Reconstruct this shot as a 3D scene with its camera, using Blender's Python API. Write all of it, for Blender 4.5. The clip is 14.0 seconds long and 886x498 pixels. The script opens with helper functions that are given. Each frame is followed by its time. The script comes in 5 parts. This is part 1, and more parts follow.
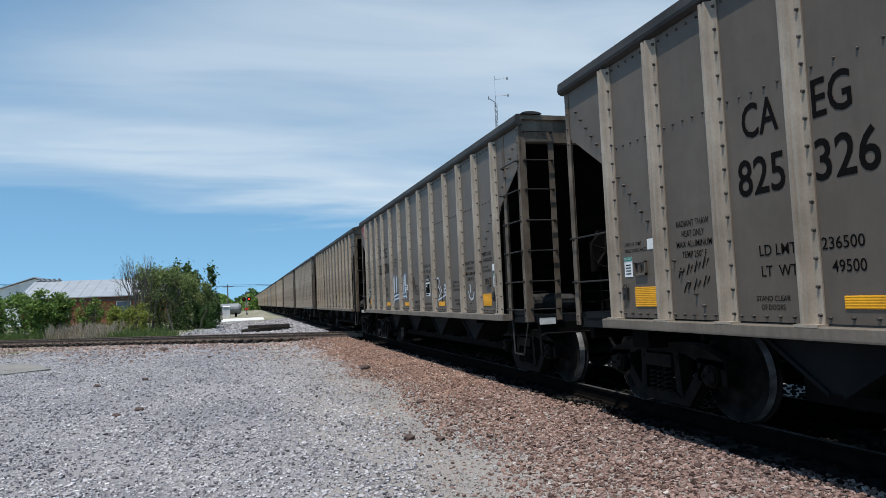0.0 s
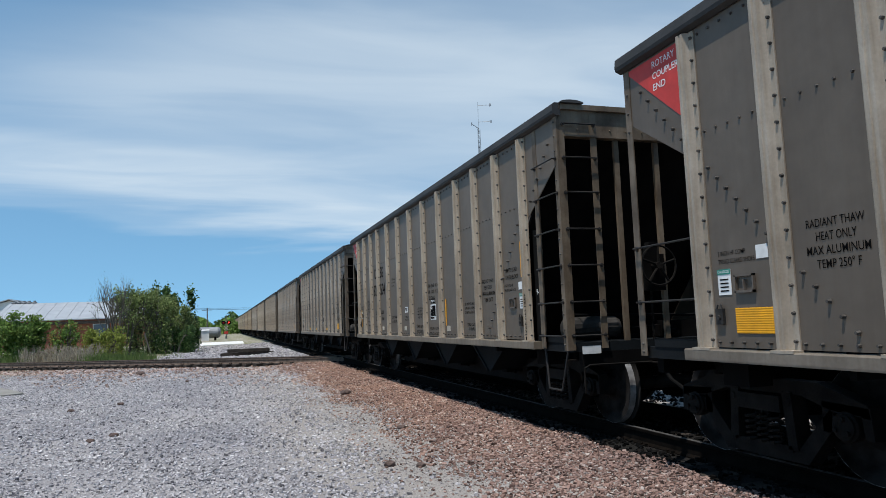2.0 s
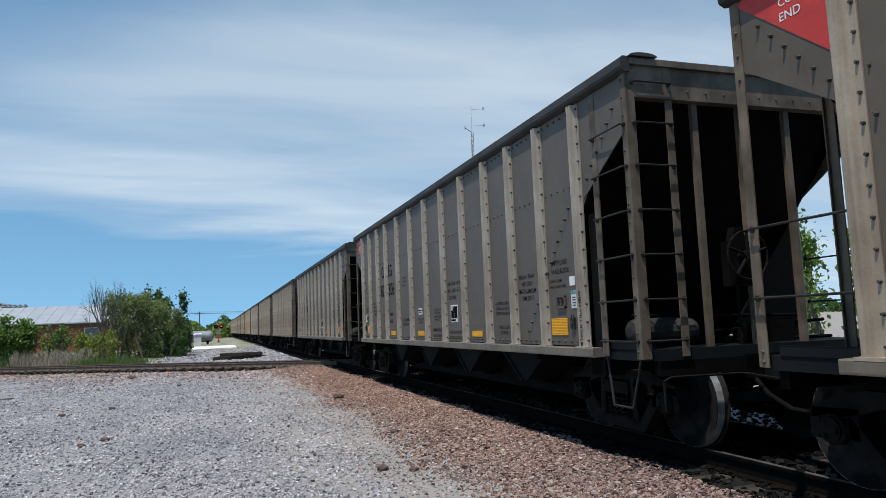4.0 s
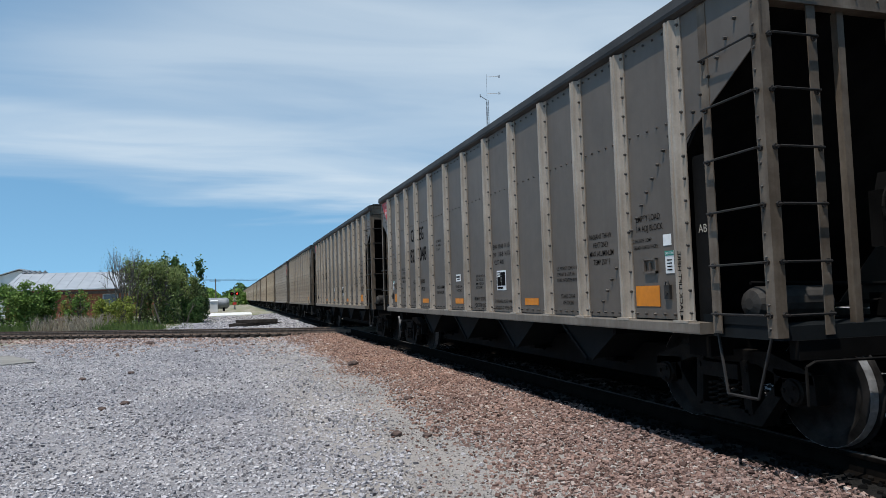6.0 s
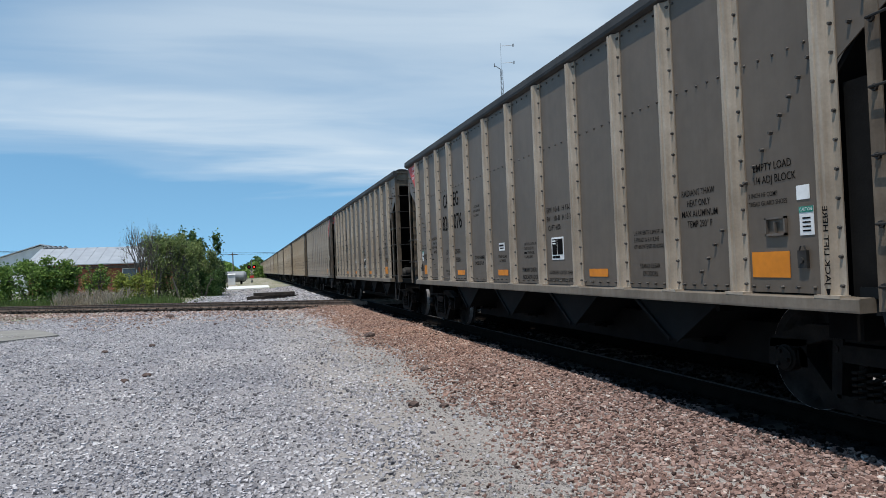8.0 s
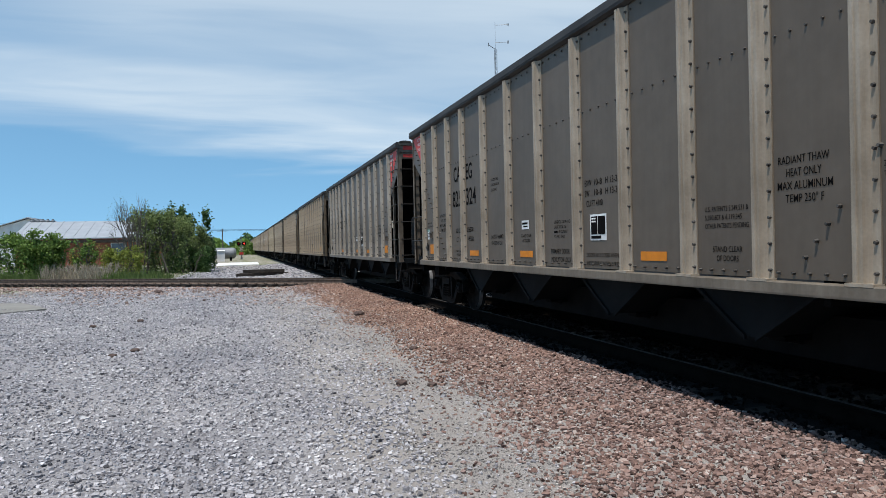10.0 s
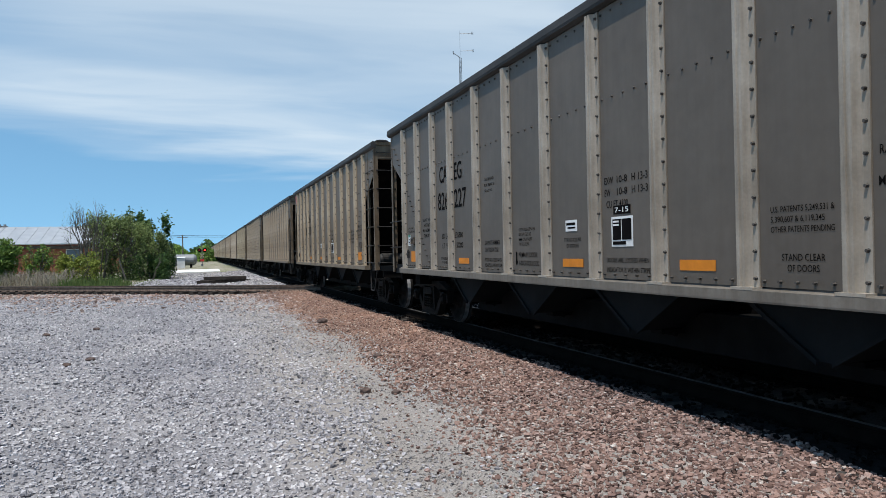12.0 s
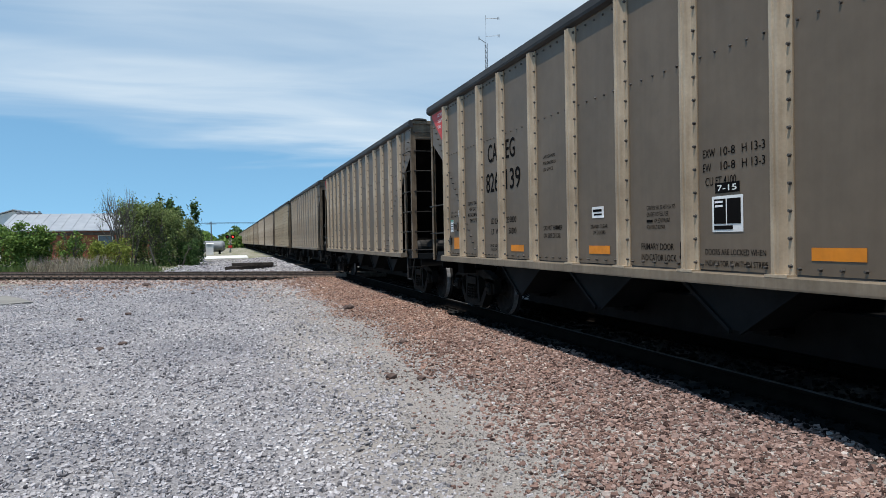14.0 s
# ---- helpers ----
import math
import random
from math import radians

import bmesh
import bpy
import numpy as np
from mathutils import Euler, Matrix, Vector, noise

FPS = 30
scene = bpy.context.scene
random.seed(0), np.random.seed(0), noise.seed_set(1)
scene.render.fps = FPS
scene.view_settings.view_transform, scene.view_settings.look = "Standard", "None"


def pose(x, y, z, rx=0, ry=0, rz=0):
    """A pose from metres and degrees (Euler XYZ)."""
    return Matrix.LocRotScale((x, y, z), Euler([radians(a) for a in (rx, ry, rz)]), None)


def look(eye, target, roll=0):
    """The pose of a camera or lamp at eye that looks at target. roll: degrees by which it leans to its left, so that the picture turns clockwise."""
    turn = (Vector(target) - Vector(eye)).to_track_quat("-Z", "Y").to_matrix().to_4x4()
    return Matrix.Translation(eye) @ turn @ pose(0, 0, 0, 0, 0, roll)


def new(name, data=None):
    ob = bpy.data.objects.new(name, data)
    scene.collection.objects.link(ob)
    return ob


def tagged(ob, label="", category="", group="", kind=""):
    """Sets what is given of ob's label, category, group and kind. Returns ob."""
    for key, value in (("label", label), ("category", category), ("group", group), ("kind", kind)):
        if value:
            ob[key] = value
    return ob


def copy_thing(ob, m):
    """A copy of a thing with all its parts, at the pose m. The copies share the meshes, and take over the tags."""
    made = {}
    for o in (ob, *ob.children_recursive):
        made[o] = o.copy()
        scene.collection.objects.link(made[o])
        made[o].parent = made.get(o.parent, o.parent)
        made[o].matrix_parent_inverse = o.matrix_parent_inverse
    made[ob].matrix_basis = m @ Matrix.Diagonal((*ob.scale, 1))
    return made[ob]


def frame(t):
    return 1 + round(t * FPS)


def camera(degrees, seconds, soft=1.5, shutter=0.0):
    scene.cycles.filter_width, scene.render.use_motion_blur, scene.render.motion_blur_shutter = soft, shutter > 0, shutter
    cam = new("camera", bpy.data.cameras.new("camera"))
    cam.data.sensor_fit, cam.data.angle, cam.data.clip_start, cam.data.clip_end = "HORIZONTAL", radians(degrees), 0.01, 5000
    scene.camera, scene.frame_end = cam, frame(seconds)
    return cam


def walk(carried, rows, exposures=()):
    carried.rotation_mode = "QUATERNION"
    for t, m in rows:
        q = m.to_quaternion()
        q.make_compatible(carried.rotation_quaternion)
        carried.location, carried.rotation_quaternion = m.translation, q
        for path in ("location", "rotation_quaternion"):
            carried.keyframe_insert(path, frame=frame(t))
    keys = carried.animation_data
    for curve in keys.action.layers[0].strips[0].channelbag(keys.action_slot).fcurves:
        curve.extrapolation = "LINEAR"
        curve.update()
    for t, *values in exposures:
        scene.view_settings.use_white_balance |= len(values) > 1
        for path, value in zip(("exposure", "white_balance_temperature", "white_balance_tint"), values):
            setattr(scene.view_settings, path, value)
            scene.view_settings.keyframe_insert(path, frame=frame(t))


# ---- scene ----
EYE = (0.0, 0.0, 1.42)          # z = 0 is the top of the rails
TRACK = 5.68                    # the track's centre line runs along y at this x
CAR_LENGTH = 16.18              # over the coupler faces
CARS = 50

cam = camera(65.24, 14.0, soft=0.5)
# seconds, yaw, pitch, roll of the hand-held camera, which stands in one place
TURNS = [
    (0.0, -16.11, 3.88, 2.45),
    (0.3, -16.83, 4.40, 1.79),
    (0.5, -17.21, 4.44, 2.13),
    (1.0, -17.37, 4.79, 2.56),
    (1.5, -17.30, 5.70, 2.60),
    (2.0, -17.60, 5.84, 2.15),
    (2.5, -17.84, 6.04, 2.24),
    (2.7, -18.55, 5.93, 2.47),
    (4.8, -17.82, 6.18, 2.17),
    (5.0, -17.62, 5.37, 2.48),
    (5.5, -18.57, 3.52, 1.92),
    (5.7, -17.77, 3.52, 1.64),
    (6.0, -17.03, 3.60, 1.74),
    (6.5, -16.64, 3.71, 1.62),
    (7.0, -17.44, 3.33, 1.95),
    (7.4, -17.20, 2.00, 2.04),
    (7.5, -16.97, 1.50, 1.77),
    (8.0, -15.75, 1.31, 2.20),
    (8.2, -15.48, 0.76, 2.24),
    (10.3, -16.70, -0.72, 1.19),
    (10.5, -16.92, -0.96, 1.23),
    (11.0, -18.55, 0.36, 0.95),
    (11.5, -20.13, 0.87, 1.56),
    (12.0, -19.49, 0.16, 1.10),
    (12.5, -18.97, -0.03, 1.00),
    (13.0, -19.64, -0.66, 1.29),
    (13.5, -18.78, -1.36, 1.71),
    (14.0, -17.39, -0.90, 1.05),
]
# seconds, stops, kelvin, tint: the picture turns a little warmer on the way
LOOK = [(0.0, 0.30, 6450, 10), (2.5, 0.29, 6430, 10), (5.0, 0.27, 6430, 10), (7.5, 0.31, 6450, 10), (11.0, 0.36, 6470, 10), (14.0, 0.40, 6520, 10)]
walk(cam, [(t, pose(*EYE, 90 + p, r, y)) for t, y, p, r in TURNS], LOOK)

# ------------------------------------------------------------------ light
CLOUD_TURN, CLOUD_SHIFT = -12, (0.0, 0.0, 0.0)
SUN_WAY = Vector((-0.31, -0.22, 1.0)).normalized()
world = bpy.data.worlds.new("sky")
scene.world = world
world.use_nodes = True


def make_sky():
    """Clear blue sky with thin wind-drawn cirrus."""
    nt = world.node_tree
    nt.nodes.clear()
    link = nt.links.new
    out = nt.nodes.new("ShaderNodeOutputWorld")
    back = nt.nodes.new("ShaderNodeBackground")
    sky = nt.nodes.new("ShaderNodeTexSky")
    sky.sky_type, sky.sun_disc = "NISHITA", False
    sky.sun_elevation = math.asin(SUN_WAY.z)
    sky.sun_rotation = math.atan2(SUN_WAY.x, SUN_WAY.y)
    sky.air_density, sky.dust_density, sky.ozone_density = 0.8, 0.0, 3.0
    # the haze at the horizon is thin: look the colour up a little higher
    co = nt.nodes.new("ShaderNodeTexCoord")
    sep = nt.nodes.new("ShaderNodeSeparateXYZ")
    link(co.outputs["Generated"], sep.inputs[0])
    lift = nt.nodes.new("ShaderNodeMath")
    lift.operation = "MULTIPLY_ADD"
    lift.inputs[1].default_value, lift.inputs[2].default_value = 0.8, 0.20
    link(sep.outputs["Z"], lift.inputs[0])
    raised = nt.nodes.new("ShaderNodeCombineXYZ")
    link(sep.outputs["X"], raised.inputs[0])
    link(sep.outputs["Y"], raised.inputs[1])
    link(lift.outputs[0], raised.inputs[2])
    link(raised.outputs[0], sky.inputs["Vector"])
    cool = nt.nodes.new("ShaderNodeMix")
    cool.data_type, cool.blend_type = "RGBA", "MULTIPLY"
    cool.inputs[0].default_value, cool.inputs[7].default_value = 1.0, (0.91, 1.145, 1.01, 1)
    link(sky.outputs[0], cool.inputs[6])
    # the direction, laid out on a flat layer of cloud overhead
    low = nt.nodes.new("ShaderNodeMath")
    low.operation = "ADD"
    low.inputs[1].default_value = 0.10
    link(sep.outputs["Z"], low.inputs[0])
    flat = nt.nodes.new("ShaderNodeCombineXYZ")
    for i, axis in enumerate("XY"):
        d = nt.nodes.new("ShaderNodeMath")
        d.operation = "DIVIDE"
        link(sep.outputs[axis], d.inputs[0])
        link(low.outputs[0], d.inputs[1])
        link(d.outputs[0], flat.inputs[i])

    def layer(scale, stretch, turn, shift, detail, distort, lo, hi):
        mp = nt.nodes.new("ShaderNodeMapping")
        mp.inputs["Scale"].default_value, mp.inputs["Rotation"].default_value, mp.inputs["Location"].default_value = stretch, (0, 0, radians(turn)), shift
        link(flat.outputs[0], mp.inputs["Vector"])
        n = nt.nodes.new("ShaderNodeTexNoise")
        n.inputs["Scale"].default_value, n.inputs["Detail"].default_value = scale, detail
        n.inputs["Roughness"].default_value, n.inputs["Distortion"].default_value = 0.52, distort
        link(mp.outputs[0], n.inputs["Vector"])
        r = nt.nodes.new("ShaderNodeMapRange")
        r.interpolation_type = "SMOOTHSTEP"
        r.inputs["From Min"].default_value, r.inputs["From Max"].default_value = lo, hi
        link(n.outputs["Fac"], r.inputs[0])
        return r.outputs[0]

    def math_node(kind, a, b, clamp=False):
        m = nt.nodes.new("ShaderNodeMath")
        m.operation, m.use_clamp = kind, clamp
        for socket, value in zip(m.inputs, (a, b)):
            if isinstance(value, (int, float)):
                socket.default_value = value
            else:
                link(value, socket)
        return m.outputs[0]

    def above(normal):
        """Sine of the height over the great circle that stands square to the normal."""
        d = nt.nodes.new("ShaderNodeVectorMath")
        d.operation = "DOT_PRODUCT"
        d.inputs[1].default_value = normal
        link(co.outputs["Generated"], d.inputs[0])
        return d.outputs["Value"]

    # a veil of cirrus in long sheets, with a clear strip below and a clear patch high up
    drift = layer(0.9, (0.5, 1.2, 1), CLOUD_TURN, CLOUD_SHIFT, 5, 0.4, 0.0, 1.0)
    wisps = layer(1.7, (0.42, 1.3, 1), CLOUD_TURN + 14, (3.1, 0.4, 0), 9, 0.8, 0.30, 0.70)
    height = math_node("ADD", above((0.1248, -0.1389, 0.9824)), math_node("MULTIPLY", math_node("SUBTRACT", drift, 0.24), 0.12))
    sheet = nt.nodes.new("ShaderNodeValToRGB")
    sheet.color_ramp.interpolation = "EASE"
    steps = [(0.0, 0.0), (0.06, 0.20), (0.16, 0.66), (0.26, 0.62), (0.36, 0.40), (0.50, 0.50), (0.72, 0.60), (1.0, 0.35)]
    while len(sheet.color_ramp.elements) < len(steps):
        sheet.color_ramp.elements.new(0.5)
    for e, (at, v) in zip(sheet.color_ramp.elements, steps):
        e.position, e.color = at, (v, v, v, 1)
    link(math_node("MULTIPLY", height, 2.5), sheet.inputs["Fac"])
    patch = nt.nodes.new("ShaderNodeMapRange")
    patch.interpolation_type = "SMOOTHSTEP"
    patch.inputs["From Min"].default_value, patch.inputs["From Max"].default_value = -0.07, 0.09
    patch.inputs["To Min"].default_value, patch.inputs["To Max"].default_value = 1.0, 0.15
    link(math_node("ADD", above((-0.3421, -0.3703, 0.8636)), math_node("MULTIPLY", math_node("SUBTRACT", drift, 0.5), 0.14)), patch.inputs[0])
    soft = nt.nodes.new("ShaderNodeMapRange")
    soft.inputs["To Min"].default_value, soft.inputs["To Max"].default_value = 0.72, 1.12
    link(wisps, soft.inputs[0])
    veil = math_node("MULTIPLY", sheet.outputs["Color"], patch.outputs[0])
    amount = math_node("MULTIPLY", veil, soft.outputs[0], True)
    mix = nt.nodes.new("ShaderNodeMix")
    mix.data_type = "RGBA"
    mix.inputs[7].default_value = (4.3, 4.85, 5.25, 1)
    link(amount, mix.inputs[0])
    link(cool.outputs[2], mix.inputs[6])
    back.inputs["Strength"].default_value = 0.14
    link(mix.outputs[2], back.inputs["Color"])
    link(back.outputs[0], out.inputs[0])


make_sky()
sun = new("sun", bpy.data.lights.new("sun", "SUN"))
sun.data.energy, sun.data.angle, sun.data.color = 3.9, radians(0.5), (1.0, 0.96, 0.9)
sun.matrix_world = look(SUN_WAY * 60, (0, 0, 0))

# ------------------------------------------------------------------ materials


def nodes_of(name):
    m = bpy.data.materials.new(name)
    m.use_nodes = True
    nt = m.node_tree
    return m, nt, nt.nodes["Principled BSDF"]


def add(nt, kind, **given):
    n = nt.nodes.new("ShaderNode" + kind)
    for key, value in given.items():
        n.inputs[key.replace("_", " ")].default_value = value
    return n


def ramp(nt, source, stops):
    n = nt.nodes.new("ShaderNodeValToRGB")
    while len(n.color_ramp.elements) < len(stops):
        n.color_ramp.elements.new(0.5)
    for e, (at, c) in zip(n.color_ramp.elements, stops):
        e.position, e.color = at, (*c, 1)
    nt.links.new(source, n.inputs["Fac"])
    return n.outputs["Color"]


def noise_at(nt, scale, stretch=(1, 1, 1), detail=4.0, where="Object", rough=0.55):
    co = nt.nodes.new("ShaderNodeTexCoord")
    mp = nt.nodes.new("ShaderNodeMapping")
    mp.inputs["Scale"].default_value = stretch
    nt.links.new(co.outputs[where], mp.inputs["Vector"])
    n = add(nt, "TexNoise", Scale=scale, Detail=detail, Roughness=rough)
    nt.links.new(mp.outputs[0], n.inputs["Vector"])
    return n.outputs["Fac"]


def blend(nt, kind, fac, a, b):
    n = nt.nodes.new("ShaderNodeMix")
    n.data_type, n.blend_type = "RGBA", kind
    for socket, value in ((n.inputs[0], fac), (n.inputs[6], a), (n.inputs[7], b)):
        if isinstance(value, (int, float)):
            socket.default_value = value
        elif isinstance(value, tuple):
            socket.default_value = (*value, 1)
        else:
            nt.links.new(value, socket)
    return n.outputs[2]


def relief(nt, b, height, strength, distance):
    n = add(nt, "Bump", Strength=strength, Distance=distance)
    nt.links.new(height, n.inputs["Height"])
    nt.links.new(n.outputs[0], b.inputs["Normal"])


def worn(name, base, other, scale, rough=0.7, metal=0.0, spec=0.4, bump=0.3, depth=0.01, tinted=False, streaks=0.0, where="Object",
         fine=None):
    """A surface of two tones, blotched at two scales, with grain, and streaks running down where wanted."""
    m, nt, b = nodes_of(name)
    c = ramp(nt, noise_at(nt, scale, detail=6, where=where), [(0.32, base), (0.7, other)])
    if fine:
        c = blend(nt, "MULTIPLY", 1.0, c, ramp(nt, noise_at(nt, fine, detail=3, where=where), [(0.3, (0.92,) * 3), (0.7, (1.06,) * 3)]))
    if streaks:
        c = blend(nt, "MULTIPLY", streaks, c, ramp(nt, noise_at(nt, 3.0, (4, 4, 0.25), 5, where), [(0.35, (0.62, 0.55, 0.46)), (0.6, (1, 1, 1))]))
    if tinted:
        info = nt.nodes.new("ShaderNodeObjectInfo")
        c = blend(nt, "MULTIPLY", 1.0, c, info.outputs["Color"])
    nt.links.new(c, b.inputs["Base Color"])
    b.inputs["Roughness"].default_value, b.inputs["Metallic"].default_value = rough, metal
    b.inputs["Specular IOR Level"].default_value = spec
    if bump:
        relief(nt, b, noise_at(nt, fine or scale * 8, detail=4, where=where), bump, depth)
    return m


def stones(name, stops, bump=0.5, rusty=False):
    """Crushed stone: each stone has a tone of its own."""
    m, nt, b = nodes_of(name)
    geo = nt.nodes.new("ShaderNodeNewGeometry")
    c = ramp(nt, geo.outputs["Random Per Island"], stops)
    c = blend(nt, "MULTIPLY", 1.0, c, ramp(nt, noise_at(nt, 60, detail=4), [(0.3, (0.78,) * 3), (0.7, (1.12,) * 3)]))
    c = blend(nt, "MULTIPLY", 0.8, c, ramp(nt, noise_at(nt, 0.5, detail=4), [(0.35, (0.78, 0.78, 0.80)), (0.65, (1.1, 1.08, 1.05))]))
    if rusty:
        sep = nt.nodes.new("ShaderNodeSeparateXYZ")
        nt.links.new(geo.outputs["Position"], sep.inputs[0])
        far = add(nt, "MapRange", From_Min=6.5, From_Max=14.0)
        nt.links.new(sep.outputs["Y"], far.inputs[0])
        c = blend(nt, "MULTIPLY", far.outputs[0], c, (1.28, 1.18, 1.06))
    nt.links.new(c, b.inputs["Base Color"])
    b.inputs["Roughness"].default_value, b.inputs["Specular IOR Level"].default_value = 0.95, 0.08
    relief(nt, b, noise_at(nt, 120, detail=3), bump, 0.004)
    return m


def paint(name, color, rough=0.55, spec=0.4, metal=0.0):
    """Flat paint or plastic, faded a little unevenly."""
    dull = tuple(v * 0.72 for v in color)
    return worn(name, dull, color, 6.0, rough, metal, spec, 0.08, 0.002)


def leafy(name, dark, light):
    m, nt, b = nodes_of(name)
    geo = nt.nodes.new("ShaderNodeNewGeometry")
    c = ramp(nt, geo.outputs["Random Per Island"], [(0.0, dark), (1.0, light)])
    nt.links.new(c, b.inputs["Base Color"])
    b.inputs["Roughness"].default_value, b.inputs["Specular IOR Level"].default_value = 0.6, 0.25
    out = nt.nodes["Material Output"]
    glow = nt.nodes.new("ShaderNodeBsdfTranslucent")
    nt.links.new(c, glow.inputs["Color"])
    mix = nt.nodes.new("ShaderNodeMixShader")
    mix.inputs[0].default_value = 0.3
    nt.links.new(b.outputs[0], mix.inputs[1])
    nt.links.new(glow.outputs[0], mix.inputs[2])
    nt.links.new(mix.outputs[0], out.inputs["Surface"])
    return m


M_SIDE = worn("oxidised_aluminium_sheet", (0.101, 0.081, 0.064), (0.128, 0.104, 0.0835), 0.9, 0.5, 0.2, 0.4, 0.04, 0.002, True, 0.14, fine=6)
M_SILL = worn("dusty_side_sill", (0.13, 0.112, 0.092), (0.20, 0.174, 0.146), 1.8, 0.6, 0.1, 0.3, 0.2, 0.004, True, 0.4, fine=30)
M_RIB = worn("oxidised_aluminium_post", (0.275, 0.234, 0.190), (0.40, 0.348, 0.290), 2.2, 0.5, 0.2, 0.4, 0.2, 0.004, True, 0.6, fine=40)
M_POST = worn("grimy_end_post", (0.075, 0.056, 0.040), (0.19, 0.155, 0.120), 2.6, 0.6, 0.1, 0.3, 0.2, 0.004, True, 0.5, fine=40)
M_CAP = worn("dusty_top_chord", (0.022, 0.021, 0.020), (0.05, 0.048, 0.046), 1.6, 0.65, 0.1, 0.3, 0.2, 0.006, fine=30)
# near-black steels: shade below the cars is put into their colour
M_DARK = worn("grimy_shaded_steel", (0.003, 0.003, 0.003), (0.009, 0.0085, 0.008), 3.0, 0.8, 0.0, 0.08, 0.3, 0.006, fine=40)
M_UNDER = worn("coal_and_shade_steel", (0.002, 0.0019, 0.0019), (0.007, 0.0064, 0.006), 2.5, 0.85, 0.0, 0.05, 0.3, 0.006, fine=30)
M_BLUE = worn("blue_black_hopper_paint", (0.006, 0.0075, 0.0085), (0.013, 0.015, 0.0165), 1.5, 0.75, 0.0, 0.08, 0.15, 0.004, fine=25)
# castings and wheels, darkened the same way for painted shade
M_CAST = worn("shaded_rust_cast_steel", (0.0025, 0.0022, 0.002), (0.014, 0.012, 0.010), 5.0, 0.75, 0.0, 0.10, 0.4, 0.01, fine=50)
M_WHEEL = worn("dull_shaded_wheel_steel", (0.003, 0.0028, 0.0025), (0.030, 0.027, 0.025), 4.0, 0.75, 0.0, 0.05, 0.2, 0.004, fine=50)
M_TREAD = worn("polished_wheel_rim", (0.14, 0.135, 0.13), (0.36, 0.35, 0.34), 8.0, 0.45, 0.35, 0.3, 0.05, 0.002)
M_RUNG = worn("dirty_grab_iron", (0.009, 0.008, 0.007), (0.026, 0.022, 0.019), 6.0, 0.6, 0.1, 0.4, 0.1, 0.002)
M_TANK = worn("dusty_grey_cylinder", (0.012, 0.011, 0.010), (0.045, 0.041, 0.037), 5.0, 0.7, 0.0, 0.25, 0.1, 0.003)
M_BOLT = worn("dark_oxidised_bolt", (0.035, 0.031, 0.027), (0.10, 0.09, 0.08), 14.0, 0.6, 0.2, 0.3, 0.0)
M_RED = paint("red_paint", (0.55, 0.045, 0.035))
M_ORANGE = paint("orange_reflector", (0.62, 0.20, 0.006))
M_YELLOW = paint("yellow_reflector", (0.75, 0.34, 0.005))
M_WHITE = paint("white_label", (0.72, 0.72, 0.70))
M_CREAM = paint("faded_cream_label", (0.45, 0.40, 0.32))
M_GREEN = paint("green_label_strip", (0.02, 0.22, 0.16))
M_INK = paint("black_stencil_paint", (0.006, 0.0055, 0.0055), 0.85, 0.05)
M_SPRAY = paint("pale_blue_spray_paint", (0.55, 0.60, 0.66), 0.5)
M_SPRAYBLUE = paint("dark_blue_spray_paint", (0.05, 0.09, 0.14), 0.5)
M_GRAVEL = stones("grey_crushed_gravel", [(0.0, (0.085, 0.082, 0.088)), (0.2, (0.29, 0.278, 0.288)), (0.6, (0.45, 0.432, 0.442)), (0.95, (0.55, 0.528, 0.536)), (1.0, (0.65, 0.632, 0.635))])
M_PINK = stones("pink_crushed_ballast", [(0.0, (0.045, 0.030, 0.026)), (0.2, (0.175, 0.112, 0.094)), (0.6, (0.272, 0.178, 0.149)), (0.92, (0.335, 0.245, 0.213)), (1.0, (0.50, 0.45, 0.41))], rusty=True)
M_DULLSTONE = stones("dull_grey_stone", [(0.0, (0.03, 0.03, 0.03)), (0.7, (0.09, 0.086, 0.08)), (1.0, (0.2, 0.19, 0.18))])
M_STREWN = stones("pale_reddish_stone", [(0.0, (0.16, 0.11, 0.09)), (0.5, (0.42, 0.31, 0.265)), (1.0, (0.58, 0.49, 0.44))])
M_GRIT = stones("grey_tan_grit", [(0.0, (0.12, 0.11, 0.105)), (0.4, (0.27, 0.25, 0.235)), (0.9, (0.42, 0.395, 0.37)), (1.0, (0.55, 0.53, 0.5))])
# coal-stained stone, with the shade under the train painted in
M_BLACKSTONE = stones("coal_and_shade_ballast", [(0.0, (0.003, 0.003, 0.003)), (0.8, (0.008, 0.0072, 0.0066)), (1.0, (0.020, 0.017, 0.0155))])
# rail and tie plate steel, blackened to paint in the train's shade
M_RAIL = worn("rusty_shaded_rail", (0.003, 0.0024, 0.002), (0.009, 0.007, 0.0056), 6.0, 0.9, 0.0, 0.03, 0.2, 0.004, fine=40)
M_RUSTRAIL = worn("rusty_brown_rail", (0.085, 0.06, 0.046), (0.19, 0.14, 0.108), 6.0, 0.8, 0.0, 0.2, 0.2, 0.004, fine=40)
# rail heads greyed down, with the shade under the cars in the colour
M_RAILTOP = worn("worn_shaded_rail_head", (0.04, 0.038, 0.036), (0.085, 0.083, 0.08), 4.0, 0.7, 0.1, 0.1, 0.05, 0.002)
M_TIE = worn("weathered_tie_wood", (0.022, 0.018, 0.015), (0.06, 0.049, 0.041), 5.0, 0.9, 0.0, 0.2, 0.6, 0.02, fine=35)
M_ROOF = worn("white_metal_roof", (0.30, 0.315, 0.335), (0.38, 0.395, 0.41), 0.8, 0.45, 0.1, 0.4, 0.1, 0.02)
